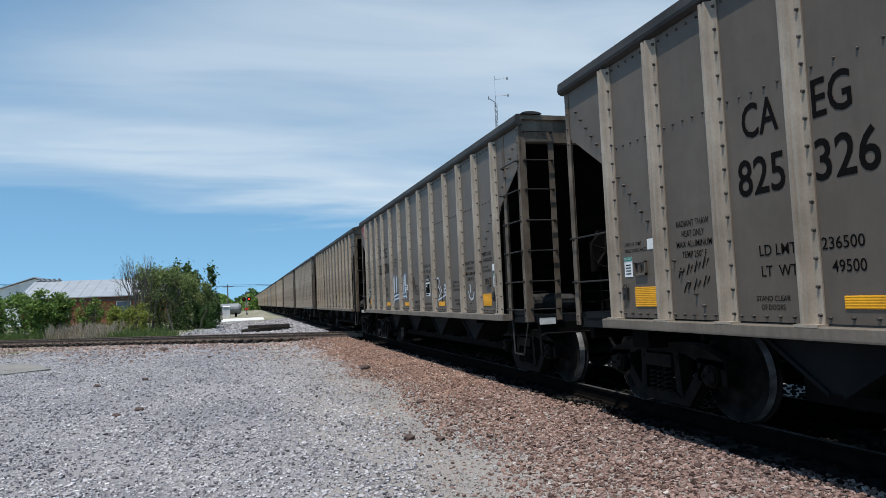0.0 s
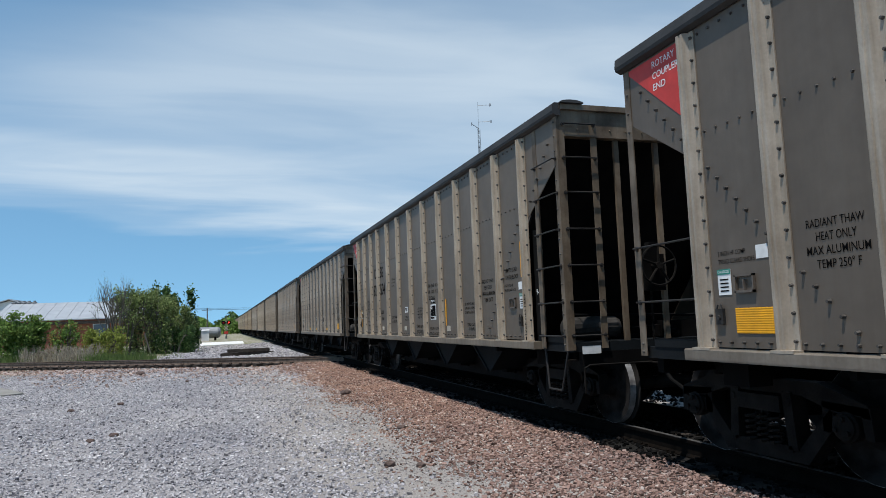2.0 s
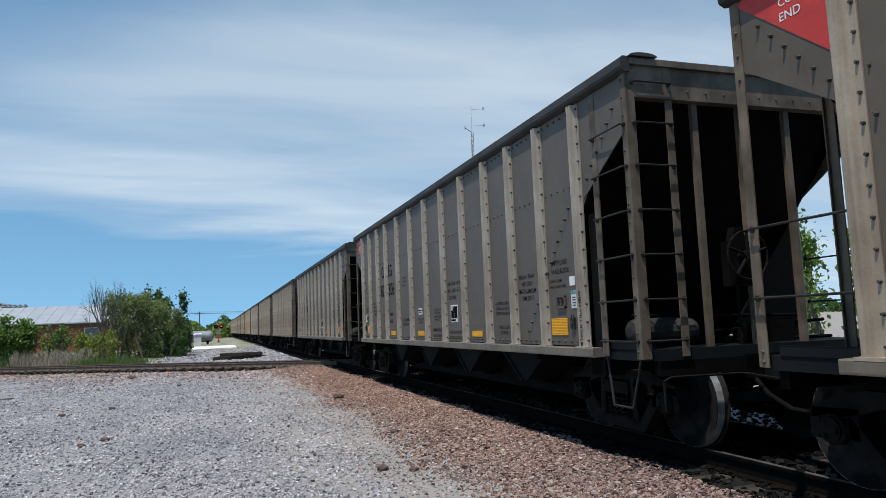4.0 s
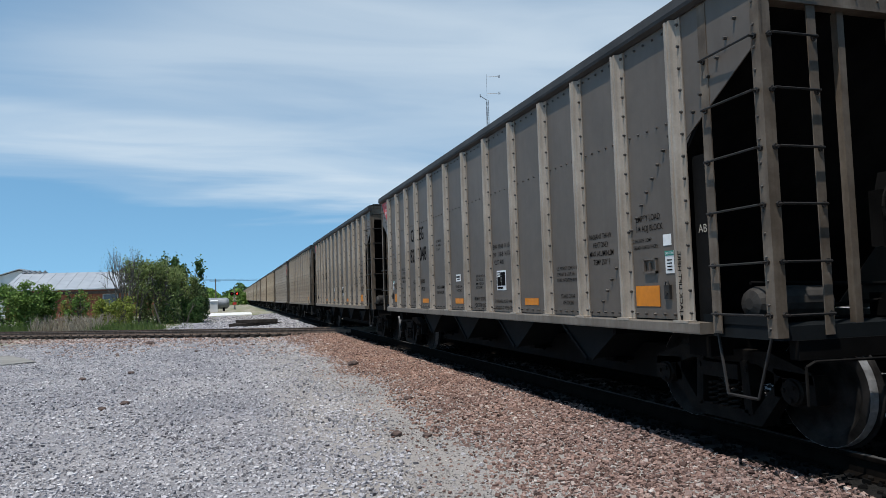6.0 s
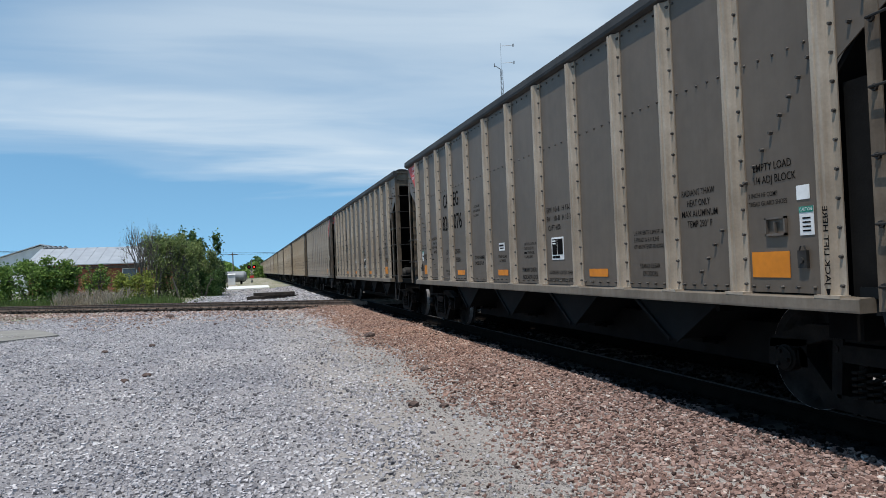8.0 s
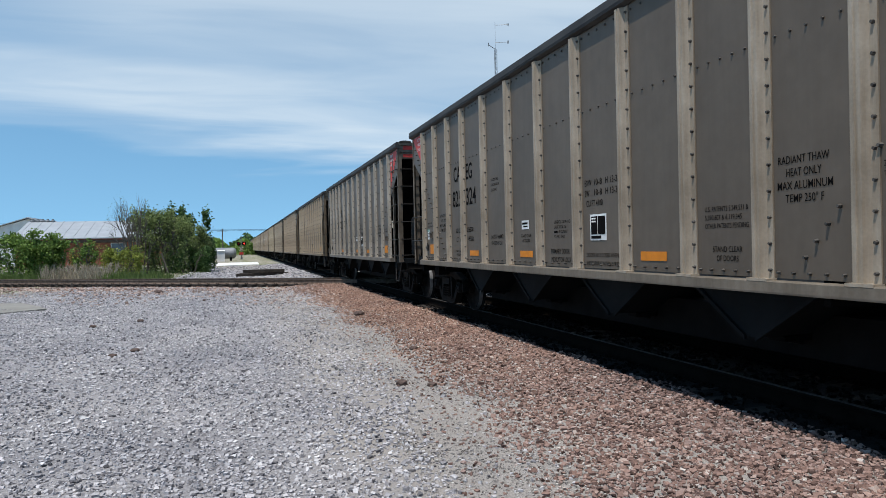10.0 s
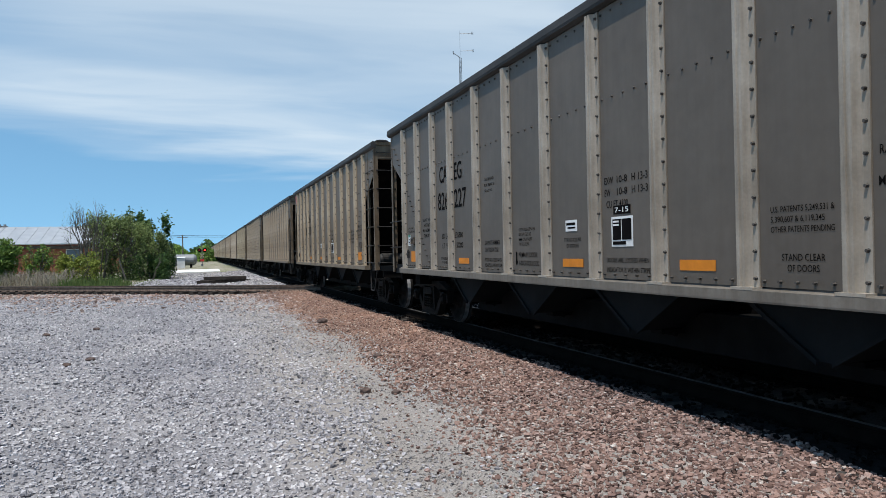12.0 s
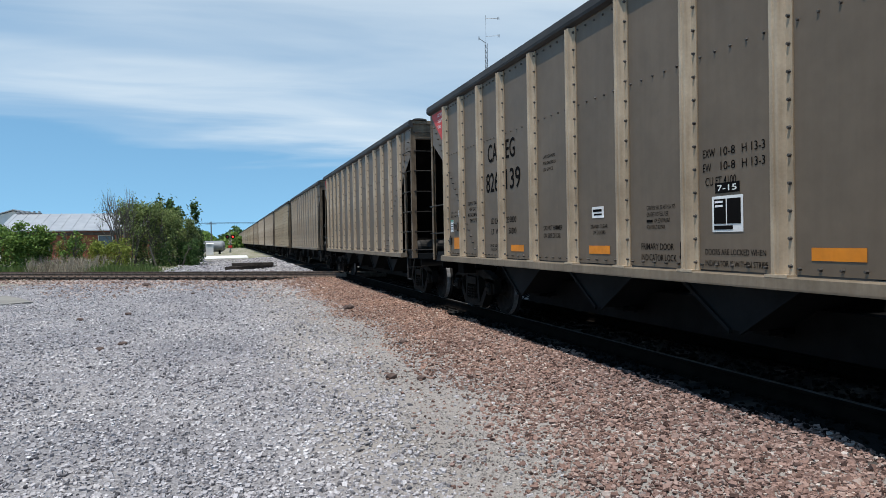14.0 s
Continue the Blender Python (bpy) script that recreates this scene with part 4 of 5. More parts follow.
letter(CAR[7], "CAEG 826227", 0, 1, 0, 1, M_WHITE, 0.01).matrix_basis = Matrix(((1.05, 0, 0, 0.15), (0, 0, -1, -END - 0.02), (0, 0.085, 0, 3.86), (0, 0, 0, 1)))
# upright yellow stripes on one car
for y, z0, z1 in ((-6.0, 1.99, 2.50), (-6.03, 1.26, 1.73), (-2.40, 1.31, 1.82), (6.02, 1.30, 1.80)):
    block(CAR[2], "yellow_stripe", y + 0.03, y - 0.03, z0, z1, M_YELLOW, 0.007)
# sprayed marks on the second car: plain strokes, a crossed mark and a short word
c1 = CAR[1]
for y, w in ((2.13, 0.22), (1.82, 0.16), (1.50, 0.14), (0.98, 0.10), (0.76, 0.24)):
    stroke(c1, [(y, 1.60), (y - 0.02, 1.98)], w * 0.95, M_SPRAYBLUE, 0.0035)
    stroke(c1, [(y, 1.61), (y - 0.02, 1.97)], w * 0.62, M_SPRAY, 0.0055)
for z in (1.50, 1.40):
    stroke(c1, [(2.22, z - 0.10), (2.10, z - 0.04), (1.6, z), (1.1, z + 0.03), (0.66, z + 0.04)], 0.075, M_SPRAY, 0.0028)
    stroke(c1, [(2.14, z - 0.07), (1.6, z - 0.02), (1.1, z + 0.01), (0.70, z + 0.02)], 0.03, M_SPRAYBLUE, 0.0045)
for pts in ([(-0.10, 1.85), (-0.17, 1.50), (-0.25, 1.86), (-0.29, 1.50)], [(-0.09, 1.70), (-0.20, 1.92), (-0.33, 1.72), (-0.40, 1.55)]):
    stroke(c1, pts, 0.03, M_INK, 0.0035)
stroke(c1, [(-2.37, 1.80), (-2.42, 1.60), (-2.48, 1.40)], 0.045, M_INK, 0.0035)
stroke(c1, [(-2.35, 1.80), (-2.45, 1.82), (-2.53, 1.76), (-2.50, 1.66), (-2.42, 1.62), (-2.52, 1.58), (-2.58, 1.48), (-2.48, 1.41)], 0.04, M_SPRAY, 0.0055)
stroke(c1, [(-2.62, 1.62), (-2.66, 1.54), (-2.72, 1.50)], 0.035, M_SPRAY, 0.0055)
stroke(c1, [(-2.80, 1.64), (-2.74, 1.48), (-2.70, 1.29)], 0.032, M_INK, 0.0045)
stroke(c1, [(-2.86, 1.56), (-2.98, 1.57), (-3.00, 1.64), (-2.92, 1.66), (-2.86, 1.58), (-2.90, 1.49), (-3.06, 1.50)], 0.035, M_SPRAY, 0.0055)
stroke(c1, [(-2.36, 1.33), (-2.7, 1.39), (-3.10, 1.47)], 0.035, M_SPRAY, 0.0035)
stroke(c1, [(-4.52, 1.47), (-4.57, 1.37), (-4.67, 1.33), (-4.78, 1.36), (-4.84, 1.46)], 0.035, M_SPRAY, 0.0045)
stroke(c1, [(-4.62, 1.60), (-4.64, 1.48)], 0.05, M_SPRAY, 0.0045)
# dark scribble bars on the first car
for y, z, w in ((5.05, 1.50, 0.09), (4.92, 1.53, 0.09), (4.80, 1.55, 0.09), (4.68, 1.58, 0.09), (4.97, 1.36, 0.10), (4.82, 1.38, 0.10), (4.68, 1.41, 0.09)):
    stroke(CAR[0], [(y + w / 2, z), (y, z + 0.10), (y - 0.01, z + 0.02), (y - w / 2, z + 0.08)], 0.016, M_INK, 0.0035)
# a pale date on the dark plate, white tags on two end sills, a pale valve
letter(CAR[2], "9-16", -6.33, -6.50, 1.72, 0.075, M_WHITE, 0.01, -1.526)
letter(CAR[4], "AB", -6.33, -6.45, 1.90, 0.075, M_CREAM, 0.0, -1.526)
for k in (1, 2):
    bm = bmesh.new()
    box(bm, -1.42, -1.16, -END - 0.034, -END - 0.028, 0.93, 1.03)
    part("white_tag", bm, M_WHITE, CAR[k])
bm = bmesh.new()
rod(bm, (-1.56, -6.43, 1.90), (-1.56, -6.43, 2.06), 0.04, 10)
rod(bm, (-1.56, -6.43, 2.06), (-1.56, -6.43, 2.10), 0.048, 10)
rod(bm, (-1.56, -6.43, 1.98), (-1.51, -6.43, 1.98), 0.02, 6)
part("retainer_valve", bm, M_CREAM, CAR[7], "small pale retainer valve")
# ------------------------------------------------------------------ ground and stones


def ground_height(x, y):
    """Flat gravel that rises a little onto the ballast shoulder, with slight unevenness."""
    rise = np.clip((x - 1.5) / 2.2, 0, 1)
    rise = rise * np.clip((10.2 - x) / 2.2, 0, 1)
    bumps = 0.018 * np.sin(x * 1.3 + 0.7) * np.cos(y * 0.9) + 0.012 * np.sin(x * 2.9 + y * 1.7)
    return -0.31 + 0.12 * rise * rise * (3 - 2 * rise) + bumps * (1 - 0.7 * rise)


def raw_mesh(name, verts, faces, mat, smooth=False):
    me = bpy.data.meshes.new(name)
    me.from_pydata(verts, [], faces)
    me.materials.append(mat)
    me.update()
    return me


def ground_sheet():
    xs = np.concatenate([[-1500, -500, -200, -100, -60, -40, -30], np.arange(-24, 14.01, 0.4), [18, 25, 40, 70, 120, 250, 600, 1500]])
    ys = np.concatenate([[-600, -200, -80, -40, -20, -10], np.arange(-4, 40.01, 0.4), np.arange(42, 120, 4), [130, 160, 200, 300, 500, 900, 2000, 4500]])
    gx, gy = np.meshgrid(xs, ys)
    gz = ground_height(gx, gy)
    n, m = len(xs), len(ys)
    verts = np.stack([gx, gy, gz], -1).reshape(-1, 3).tolist()
    faces = [(j * n + i, j * n + i + 1, (j + 1) * n + i + 1, (j + 1) * n + i) for j in range(m - 1) for i in range(n - 1)]
    tagged(new("ground", raw_mesh("ground", verts, faces, M_GROUND)), "grey gravel ground with dry earth farther off", "ground", kind="structure")


ground_sheet()
CUBE = np.array([(-1, -1, -1), (1, -1, -1), (1, 1, -1), (-1, 1, -1), (-1, -1, 1), (1, -1, 1), (1, 1, 1), (-1, 1, 1)], float)
CUBE_FACES = np.array([(0, 3, 2, 1), (4, 5, 6, 7), (0, 1, 5, 4), (1, 2, 6, 5), (2, 3, 7, 6), (3, 0, 4, 7)])


def scatter(name, px, py, size, mat, flat=0.55, sink=0.25, above=0.0):
    """One mesh of many crushed stones: jagged six-sided lumps, each turned and shaped its own way."""
    n = len(px)
    rng = np.random.default_rng(len(name) + n)
    v = CUBE[None] * rng.uniform(0.42, 1.0, (n, 8, 3))
    v *= np.stack([rng.uniform(0.75, 1.25, n), rng.uniform(0.6, 1.0, n), rng.uniform(flat * 0.7, flat * 1.2, n)], -1)[:, None]
    a, t = rng.uniform(0, 2 * math.pi, n), rng.normal(0, 0.7, n)
    ca, sa, ct, st = np.cos(a), np.sin(a), np.cos(t), np.sin(t)
    x, y, z = v[..., 0], v[..., 1] * ct[:, None] - v[..., 2] * st[:, None], v[..., 1] * st[:, None] + v[..., 2] * ct[:, None]
    s = size[:, None] * 0.5
    gx, gy = (x * ca[:, None] - y * sa[:, None]) * s + px[:, None], (x * sa[:, None] + y * ca[:, None]) * s + py[:, None]
    gz = z * s + (ground_height(px, py) + size * sink * flat + above)[:, None]
    verts = np.stack([gx, gy, gz], -1).reshape(-1, 3)
    faces = (CUBE_FACES[None] + (np.arange(n) * 8)[:, None, None]).reshape(-1, 4)
    me = bpy.data.meshes.new(name)
    me.vertices.add(len(verts))
    me.vertices.foreach_set("co", verts.ravel())
    me.loops.add(faces.size)
    me.loops.foreach_set("vertex_index", faces.ravel())
    me.polygons.add(len(faces))
    me.polygons.foreach_set("loop_start", np.arange(0, faces.size, 4))
    me.polygons.foreach_set("loop_total", np.full(len(faces), 4))
    me.update(calc_edges=True)
    me.shade_flat()
    me.materials.append(mat)
    return new(name, me)


def field(n, y0, y1, left, right, power, seed):
    """n random places between the lines left(y) and right(y), denser towards y0."""
    rng = np.random.default_rng(seed)
    y = y0 + (y1 - y0) * rng.random(n) ** power
    lo, hi = left(y), right(y)
    return lo + (hi - lo) * rng.random(n), y, rng


def edge(y):
    """Where the pink ballast ends and the grey gravel begins."""
    return 2.06 + 0.055 * np.clip(y, 0, 12) - 0.03 * np.clip(y - 13, 0, 20) + 0.12 * np.sin(y * 1.1) + 0.07 * np.sin(y * 2.7 + 1)


def crossing_line(x):
    return 33.1 - (x - 0.0) * 0.7246


x1, y1, rng = field(90000, 3.0, 34.0, lambda y: -0.44 * y - 1.2, lambda y: edge(y) + 0.1, 1.75, 3)
# ragged near edge, so that the thick gravel thins out
y1 = y1 - np.abs(rng.normal(0, 1.3, len(y1))) * np.clip((4.4 - y1) / 1.4, 0, 1)
x1 = x1 - np.abs(rng.normal(0, 1.0, len(x1))) * (x1 < -0.44 * y1 - 0.6)
keep = y1 < crossing_line(x1) - 1.2
# the sandy strip beside the ballast carries few stones
sandy = (x1 > edge(y1) - 0.78 + 0.18 * np.sin(y1 * 0.8) + 0.16 * rng.normal(0, 1, len(x1))) & (rng.random(len(x1)) < 0.93) & (y1 < 19 + 3 * rng.normal(0, 1, len(x1)))
keep &= ~sandy
x1, y1 = x1[keep], y1[keep]
s1 = np.clip(np.random.default_rng(5).lognormal(math.log(0.026), 0.33, len(x1)), 0.014, 0.052) * (1 + y1 * 0.012)
tagged(scatter("gravel", x1, y1, s1, M_GRAVEL, 0.78, 0.16), "loose grey crushed limestone gravel on the ground", "gravel", kind="stuff")
# thinner gravel round the camera's stand
x9, y9, rng = field(7000, -4.0, 3.2, lambda y: -2.9 + 0 * y, lambda y: edge(y) + 0.1, 1.0, 23)
x9 = x9 - np.abs(rng.normal(0, 1.6, len(x9))) * (x9 < -1.4)
tagged(scatter("gravel", x9, y9, np.random.default_rng(24).uniform(0.02, 0.06, len(x9)), M_GRAVEL, 0.62), "loose grey crushed limestone gravel on the ground", "gravel", kind="stuff")
x9, y9, rng = field(3500, -4.0, 1.6, lambda y: edge(y) - 0.1, lambda y: 4.50 + 0 * y, 1.0, 25)
tagged(scatter("ballast", x9, y9, np.random.default_rng(26).uniform(0.03, 0.075, len(x9)), M_PINK, 0.62, 0.3), "loose pinkish grey crushed stone ballast beside the track", "ballast", kind="stuff")
spread = np.random.default_rng(70).normal(0, 0.28, 70000)
x7, y7, rng = field(22000, 3.0, 20.0, lambda y: edge(y) - 1.05, lambda y: edge(y) + 0.3, 1.8, 17)
tagged(scatter("grit", x7, y7, np.random.default_rng(18).uniform(0.008, 0.022, len(x7)), M_GRIT, 0.6), "fine grey grit between gravel and ballast", "gravel", kind="stuff")
x2, y2, rng = field(70000, 1.5, 33.0, lambda y: edge(y) - 0.25, lambda y: 4.50 + 0.1 * np.sin(y * 3.1), 1.6, 7)
fringe = (x2 < edge(y2) + 0.15 + spread) & (rng.random(len(x2)) < 0.85)
x2, y2 = x2[~fringe], y2[~fringe]
s2 = np.clip(np.random.default_rng(6).lognormal(math.log(0.031), 0.30, len(x2)), 0.018, 0.065)
tagged(scatter("ballast", x2, y2, s2, M_PINK, 0.62, 0.3), "loose pinkish grey crushed stone ballast beside the track", "ballast", kind="stuff")
# blackened stones cover the ground that the train shades
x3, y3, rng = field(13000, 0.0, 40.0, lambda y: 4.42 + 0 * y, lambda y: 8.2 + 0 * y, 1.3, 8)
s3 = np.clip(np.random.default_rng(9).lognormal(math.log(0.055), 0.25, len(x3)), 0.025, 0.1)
tagged(scatter("track_ballast", x3, y3, s3, M_BLACKSTONE, 0.6, 0.3), "crushed stone between the rails, black with coal and painted shade", "ballast", kind="stuff")
x4, y4, rng = field(9000, -2.0, 40.0, lambda y: 8.2 + 0 * y, lambda y: 13.0 + 0 * y, 1.2, 11)
s4 = np.clip(np.random.default_rng(12).lognormal(math.log(0.06), 0.25, len(x4)), 0.03, 0.1)
tagged(scatter("gravel", x4, y4, s4, M_DULLSTONE, 0.5), "loose grey gravel behind the train", "gravel", kind="stuff")
x5, y5, rng = field(9000, 14.0, 60.0, lambda y: -14 + 0 * y, lambda y: 4.6 + 0 * y, 1.0, 13)
near_line = np.abs(y5 - crossing_line(x5)) < 4.0
x5, y5 = x5[near_line], y5[near_line]
tagged(scatter("ballast", x5, y5, np.random.default_rng(14).uniform(0.05, 0.11, len(x5)), M_PINK, 0.6, 0.3), "reddish crushed stone along the crossing track", "ballast", kind="stuff")


xa, ya, rng = field(24000, 13.0, 44.0, lambda y: -16 + 0 * y, lambda y: 3.2 + 0 * y, 1.0, 31)
away = crossing_line(xa) - ya
strewn = (away > 1.0) & (rng.random(len(xa)) < np.clip(1.05 - away / (11 + 2 * np.sin(xa)), 0, 1) ** 1.5)
xa, ya = xa[strewn], ya[strewn]
tagged(scatter("ballast", xa, ya, np.random.default_rng(32).uniform(0.05, 0.115, len(xa)), M_STREWN, 0.6, 0.3), "reddish crushed stones strewn over the grey gravel", "ballast", kind="stuff")
x6, y6, rng = field(9000, 33.0, 72.0, lambda y: -4.5 + 0.02 * y, lambda y: 4.3 + 0 * y, 1.2, 15)
beyond = y6 > crossing_line(x6) + 1.6
x6, y6 = x6[beyond], y6[beyond]
tagged(scatter("gravel", x6, y6, np.random.default_rng(16).uniform(0.06, 0.15, len(x6)), M_GRAVEL, 0.5), "loose grey gravel beyond the crossing track", "gravel", kind="stuff")


x8, y8, rng = field(1100, 3.0, 20.0, lambda y: edge(y) - 0.8, lambda y: edge(y) + 0.1, 1.6, 19)
tagged(scatter("ballast", x8, y8, np.random.default_rng(20).uniform(0.018, 0.045, len(x8)), M_PINK, 0.6, 0.3), "scattered small ballast stones beside the gravel", "ballast", kind="stuff")


def rock(x, y, size, mat, label):
    bm = bmesh.new()
    bmesh.ops.create_icosphere(bm, subdivisions=2, radius=size / 2)
    for v in bm.verts:
        k = 1 + 0.35 * noise.noise(v.co * (3.5 / size) + Vector((x, y, 0)))
        v.co = Vector((v.co.x * 1.2, v.co.y * 0.9, v.co.z * 0.62)) * k
    z = float(ground_height(np.array(x), np.array(y)))
    tagged(part("rock", bm, mat, None, at=pose(x, y, z + size * 0.2)), label, "rock", "loose rocks on the gravel")


M_ROCK = worn("dark_red_brown_rock", (0.06, 0.04, 0.034), (0.13, 0.09, 0.075), 14, 0.9, bump=0.6)
for x, y, size in ((-3.11, 30.3, 0.30), (2.76, 16.49, 0.22), (-2.3, 18.27, 0.14), (2.64, 10.63, 0.12), (0.2, 27.5, 0.13), (-1.1, 24.5, 0.11), (-2.0, 12.4, 0.12), (-1.75, 13.1, 0.13), (1.9, 8.3, 0.13), (2.2, 8.0, 0.10), (-3.2, 17.4, 0.13)):
    rock(x, y, size, M_ROCK, "dark reddish brown loose rock lying on the gravel")

# flat concrete slab sunk in the gravel
bm = bmesh.new()
prism(bm, [(-12.5, 27.5), (-7.2, 27.0), (-6.3, 25.2), (-5.6, 23.6), (-6.6, 22.6), (-7.5, 21.8), (-12.5, 21.0)], "z", -0.36, -0.268)
tagged(part("concrete_slab", bm, worn("tan_dirty_concrete", (0.17, 0.16, 0.14), (0.25, 0.235, 0.21), 0.9, 0.9, fine=9), None), "tan dusty concrete slab sunk into the gravel", "slab", kind="structure")

# ------------------------------------------------------------------ tracks


def rail_mesh(length, mat):
    bm = bmesh.new()
    prism(bm, [(-0.07, -0.185), (0.07, -0.185), (0.07, -0.172), (0.012, -0.155), (0.010, -0.045), (0.034, -0.034), (0.036, -0.006), (0.030, -0.002),
               (-0.030, -0.002), (-0.036, -0.006), (-0.034, -0.034), (-0.010, -0.045), (-0.012, -0.155), (-0.07, -0.172)], "y", 0, length)
    return mesh_of("rail", bm, mat)


def head_mesh(length):
    bm = bmesh.new()
    box(bm, -0.026, 0.026, 0, length, -0.003, 0.0005)
    return mesh_of("rail_head", bm, M_RAILTOP)


def tie_mesh():
    bm = bmesh.new()
    box(bm, -1.3, 1.3, -0.115, 0.115, -0.36, -0.185)
    bmesh.ops.bevel(bm, geom=bm.edges[:], offset=0.012, segments=1, affect="EDGES")
    return mesh_of("tie", bm, M_TIE)


TIE = tie_mesh()


def plate_mesh():
    bm = bmesh.new()
    box(bm, -0.10, 0.10, -0.09, 0.09, -0.187, -0.172)
    for x, y in ((-0.085, -0.05), (-0.085, 0.05), (0.085, -0.05), (0.085, 0.05)):
        box(bm, x - 0.014, x + 0.014, y - 0.014, y + 0.014, -0.172, -0.15)
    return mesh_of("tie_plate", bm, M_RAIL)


PLATE = plate_mesh()


def track(label, m, start, end, ties_from, ties_to, mat):
    tr = tagged(empty("railway_track", m), label, "railway track", kind="structure")
    rm, hm = rail_mesh(end - start, mat), head_mesh(end - start)
    for s in (-1, 1):
        r = part("rail", rm, None, tr, at=pose(s * 0.7525, start, 0))
        part("rail_head", hm, None, r, "worn rail head, its grey darkened by painted shade")
    n = int((ties_to - ties_from) / 0.52)
    for i in range(n):
        y = ties_from + i * 0.52
        part("tie", TIE, None, tr, at=pose(random.uniform(-0.03, 0.03), y, random.uniform(-0.012, 0.004), 0, 0, random.uniform(-1.2, 1.2)))
        if 0 < y < 25:
            for s in (-1, 1):
                part("tie_plate", PLATE, None, tr, at=pose(s * 0.7525, y, 0))
    return tr


track("main railway track on wooden ties, with ballast dark from coal and painted shade", pose(TRACK, 0, 0), -60, 1000, -4, 60, M_RAIL)
LINE = Vector((16.45, -11.92, 0)).normalized()
HEAD = math.degrees(math.atan2(LINE.y, LINE.x))
normal = Vector((-LINE.y, LINE.x, 0))
first = Vector((-12.46, 42.27, 0)) + normal * 0.7525
track("rusty railway track that crosses the main line", Matrix.Translation(first) @ pose(0, 0, 0, 0, 0, HEAD - 90), -70, 34, -20, 24, M_RUSTRAIL)

# a stack of old ties
stack = [(-0.1, 44.6, 0, 2.6, 8), (0.45, 44.9, 0, 2.6, -4), (0.3, 45.2, 1, 2.5, 3), (0.9, 44.75, 1, 1.9, -2), (0.1, 45.6, 0, 2.6, 2)]
for x, y, level, length, turn in stack:
    bm = bmesh.new()
    box(bm, 0, length, -0.12, 0.12, 0, 0.2)
    bmesh.ops.bevel(bm, geom=bm.edges[:], offset=0.02, segments=1, affect="EDGES")
    tagged(part("wooden_tie", bm, M_TIE, None, at=pose(x, y, -0.30 + level * 0.2, 0, 0, turn)), "old dark wooden railway tie lying in a stack", "wooden tie", "stacked old ties")

# ------------------------------------------------------------------ plants


def leaf_mesh(name, centres, size, mat, rng, droop=0.0):
    """One mesh of many small leaves, each a folded pair of triangles turned at random."""
    n = len(centres)
    u = rng.normal(0, 1, (n, 3))
    u /= np.linalg.norm(u, axis=1)[:, None]
    w = np.cross(u, rng.normal(0, 1, (n, 3)))
    w /= np.linalg.norm(w, axis=1)[:, None]
    s = size * rng.uniform(0.5, 1.3, n)[:, None]
    bend = np.cross(u, w) * s * 0.18
    v = np.stack([centres - u * s * 0.5, centres + w * s * 0.32 + bend, centres + u * s * 0.5, centres - w * s * 0.32 + bend], 1).reshape(-1, 3)
    me = bpy.data.meshes.new(name)
    me.vertices.add(len(v))
    me.vertices.foreach_set("co", v.ravel())
    me.loops.add(n * 4)
    me.loops.foreach_set("vertex_index", np.arange(n * 4))
    me.polygons.add(n)
    me.polygons.foreach_set("loop_start", np.arange(0, n * 4, 4))
    me.polygons.foreach_set("loop_total", np.full(n, 4))
    me.update(calc_edges=True)
    me.materials.append(mat)
    return me


def plant(name, label, category, x, y, width, height, leaves, leaf, mat, seed, bare=0.0, stems=7, low=0.0, group="", depth=None, thick=1.0, wood=None):
    """A tree or shrub: forked tapering limbs, and a crown of loose sprays of leaves round their tips."""
    rng = np.random.default_rng(seed)
    root = tagged(empty(name, pose(x, y, -0.32)), label, category, group)
    depth = depth or width
    bm = bmesh.new()
    tips = []

    def limb(p, way, length, r, level):
        q = p + way * length
        rod(bm, p, q, r, 6 if level < 2 else 4, r * 0.62)
        if level >= 3:
            tips.append(q)
            return
        for _ in range(3 if level else 2):
            turn = Vector(rng.normal(0, 0.45, 3)) + Vector((0, 0, 0.12))
            limb(p + way * length * rng.uniform(0.55, 1.0), (way + turn).normalized(), length * rng.uniform(0.5, 0.75), r * 0.55, level + 1)
        tips.append(q)

    for i in range(stems):
        a = rng.uniform(0, 2 * math.pi)
        base = Vector((math.cos(a) * width * 0.16 * rng.random() * 2, math.sin(a) * depth * 0.16, 0))
        spread = Vector((math.cos(a) * width * 0.34, math.sin(a) * depth * 0.34, height * rng.uniform(0.55, 0.9)))
        limb(base, spread.normalized(), height * 0.40, (0.016 * height + 0.01) * thick, 0)
    top = max(t.z for t in tips)
    reach = np.percentile([abs(t.x) for t in tips], 92)
    k = Vector((0.46 * width / reach, 0.46 * depth / reach, 0.93 * height / top))
    for v in bm.verts:
        v.co = v.co * k
    tips = [t * k for t in tips]
    part("trunk", bm, wood or M_BARK, root)
    if leaves:
        tip = np.array([list(t) for t in tips])
        # uneven sprays: a cluster round each tip, some tips nearly bare
        weight = rng.random(len(tip)) ** 8
        pick = tip[rng.choice(len(tip), leaves, p=weight / weight.sum())]
        c = pick + rng.normal(0, 1, (leaves, 3)) * np.array([width * 0.048, depth * 0.048, height * 0.045])
        skirt = rng.random(leaves) < low
        c[skirt, 2] *= rng.random(skirt.sum())
        c[:, 2] = np.abs(c[:, 2])
        part("crown", leaf_mesh("crown", c, leaf, mat, rng), None, root)
    return root


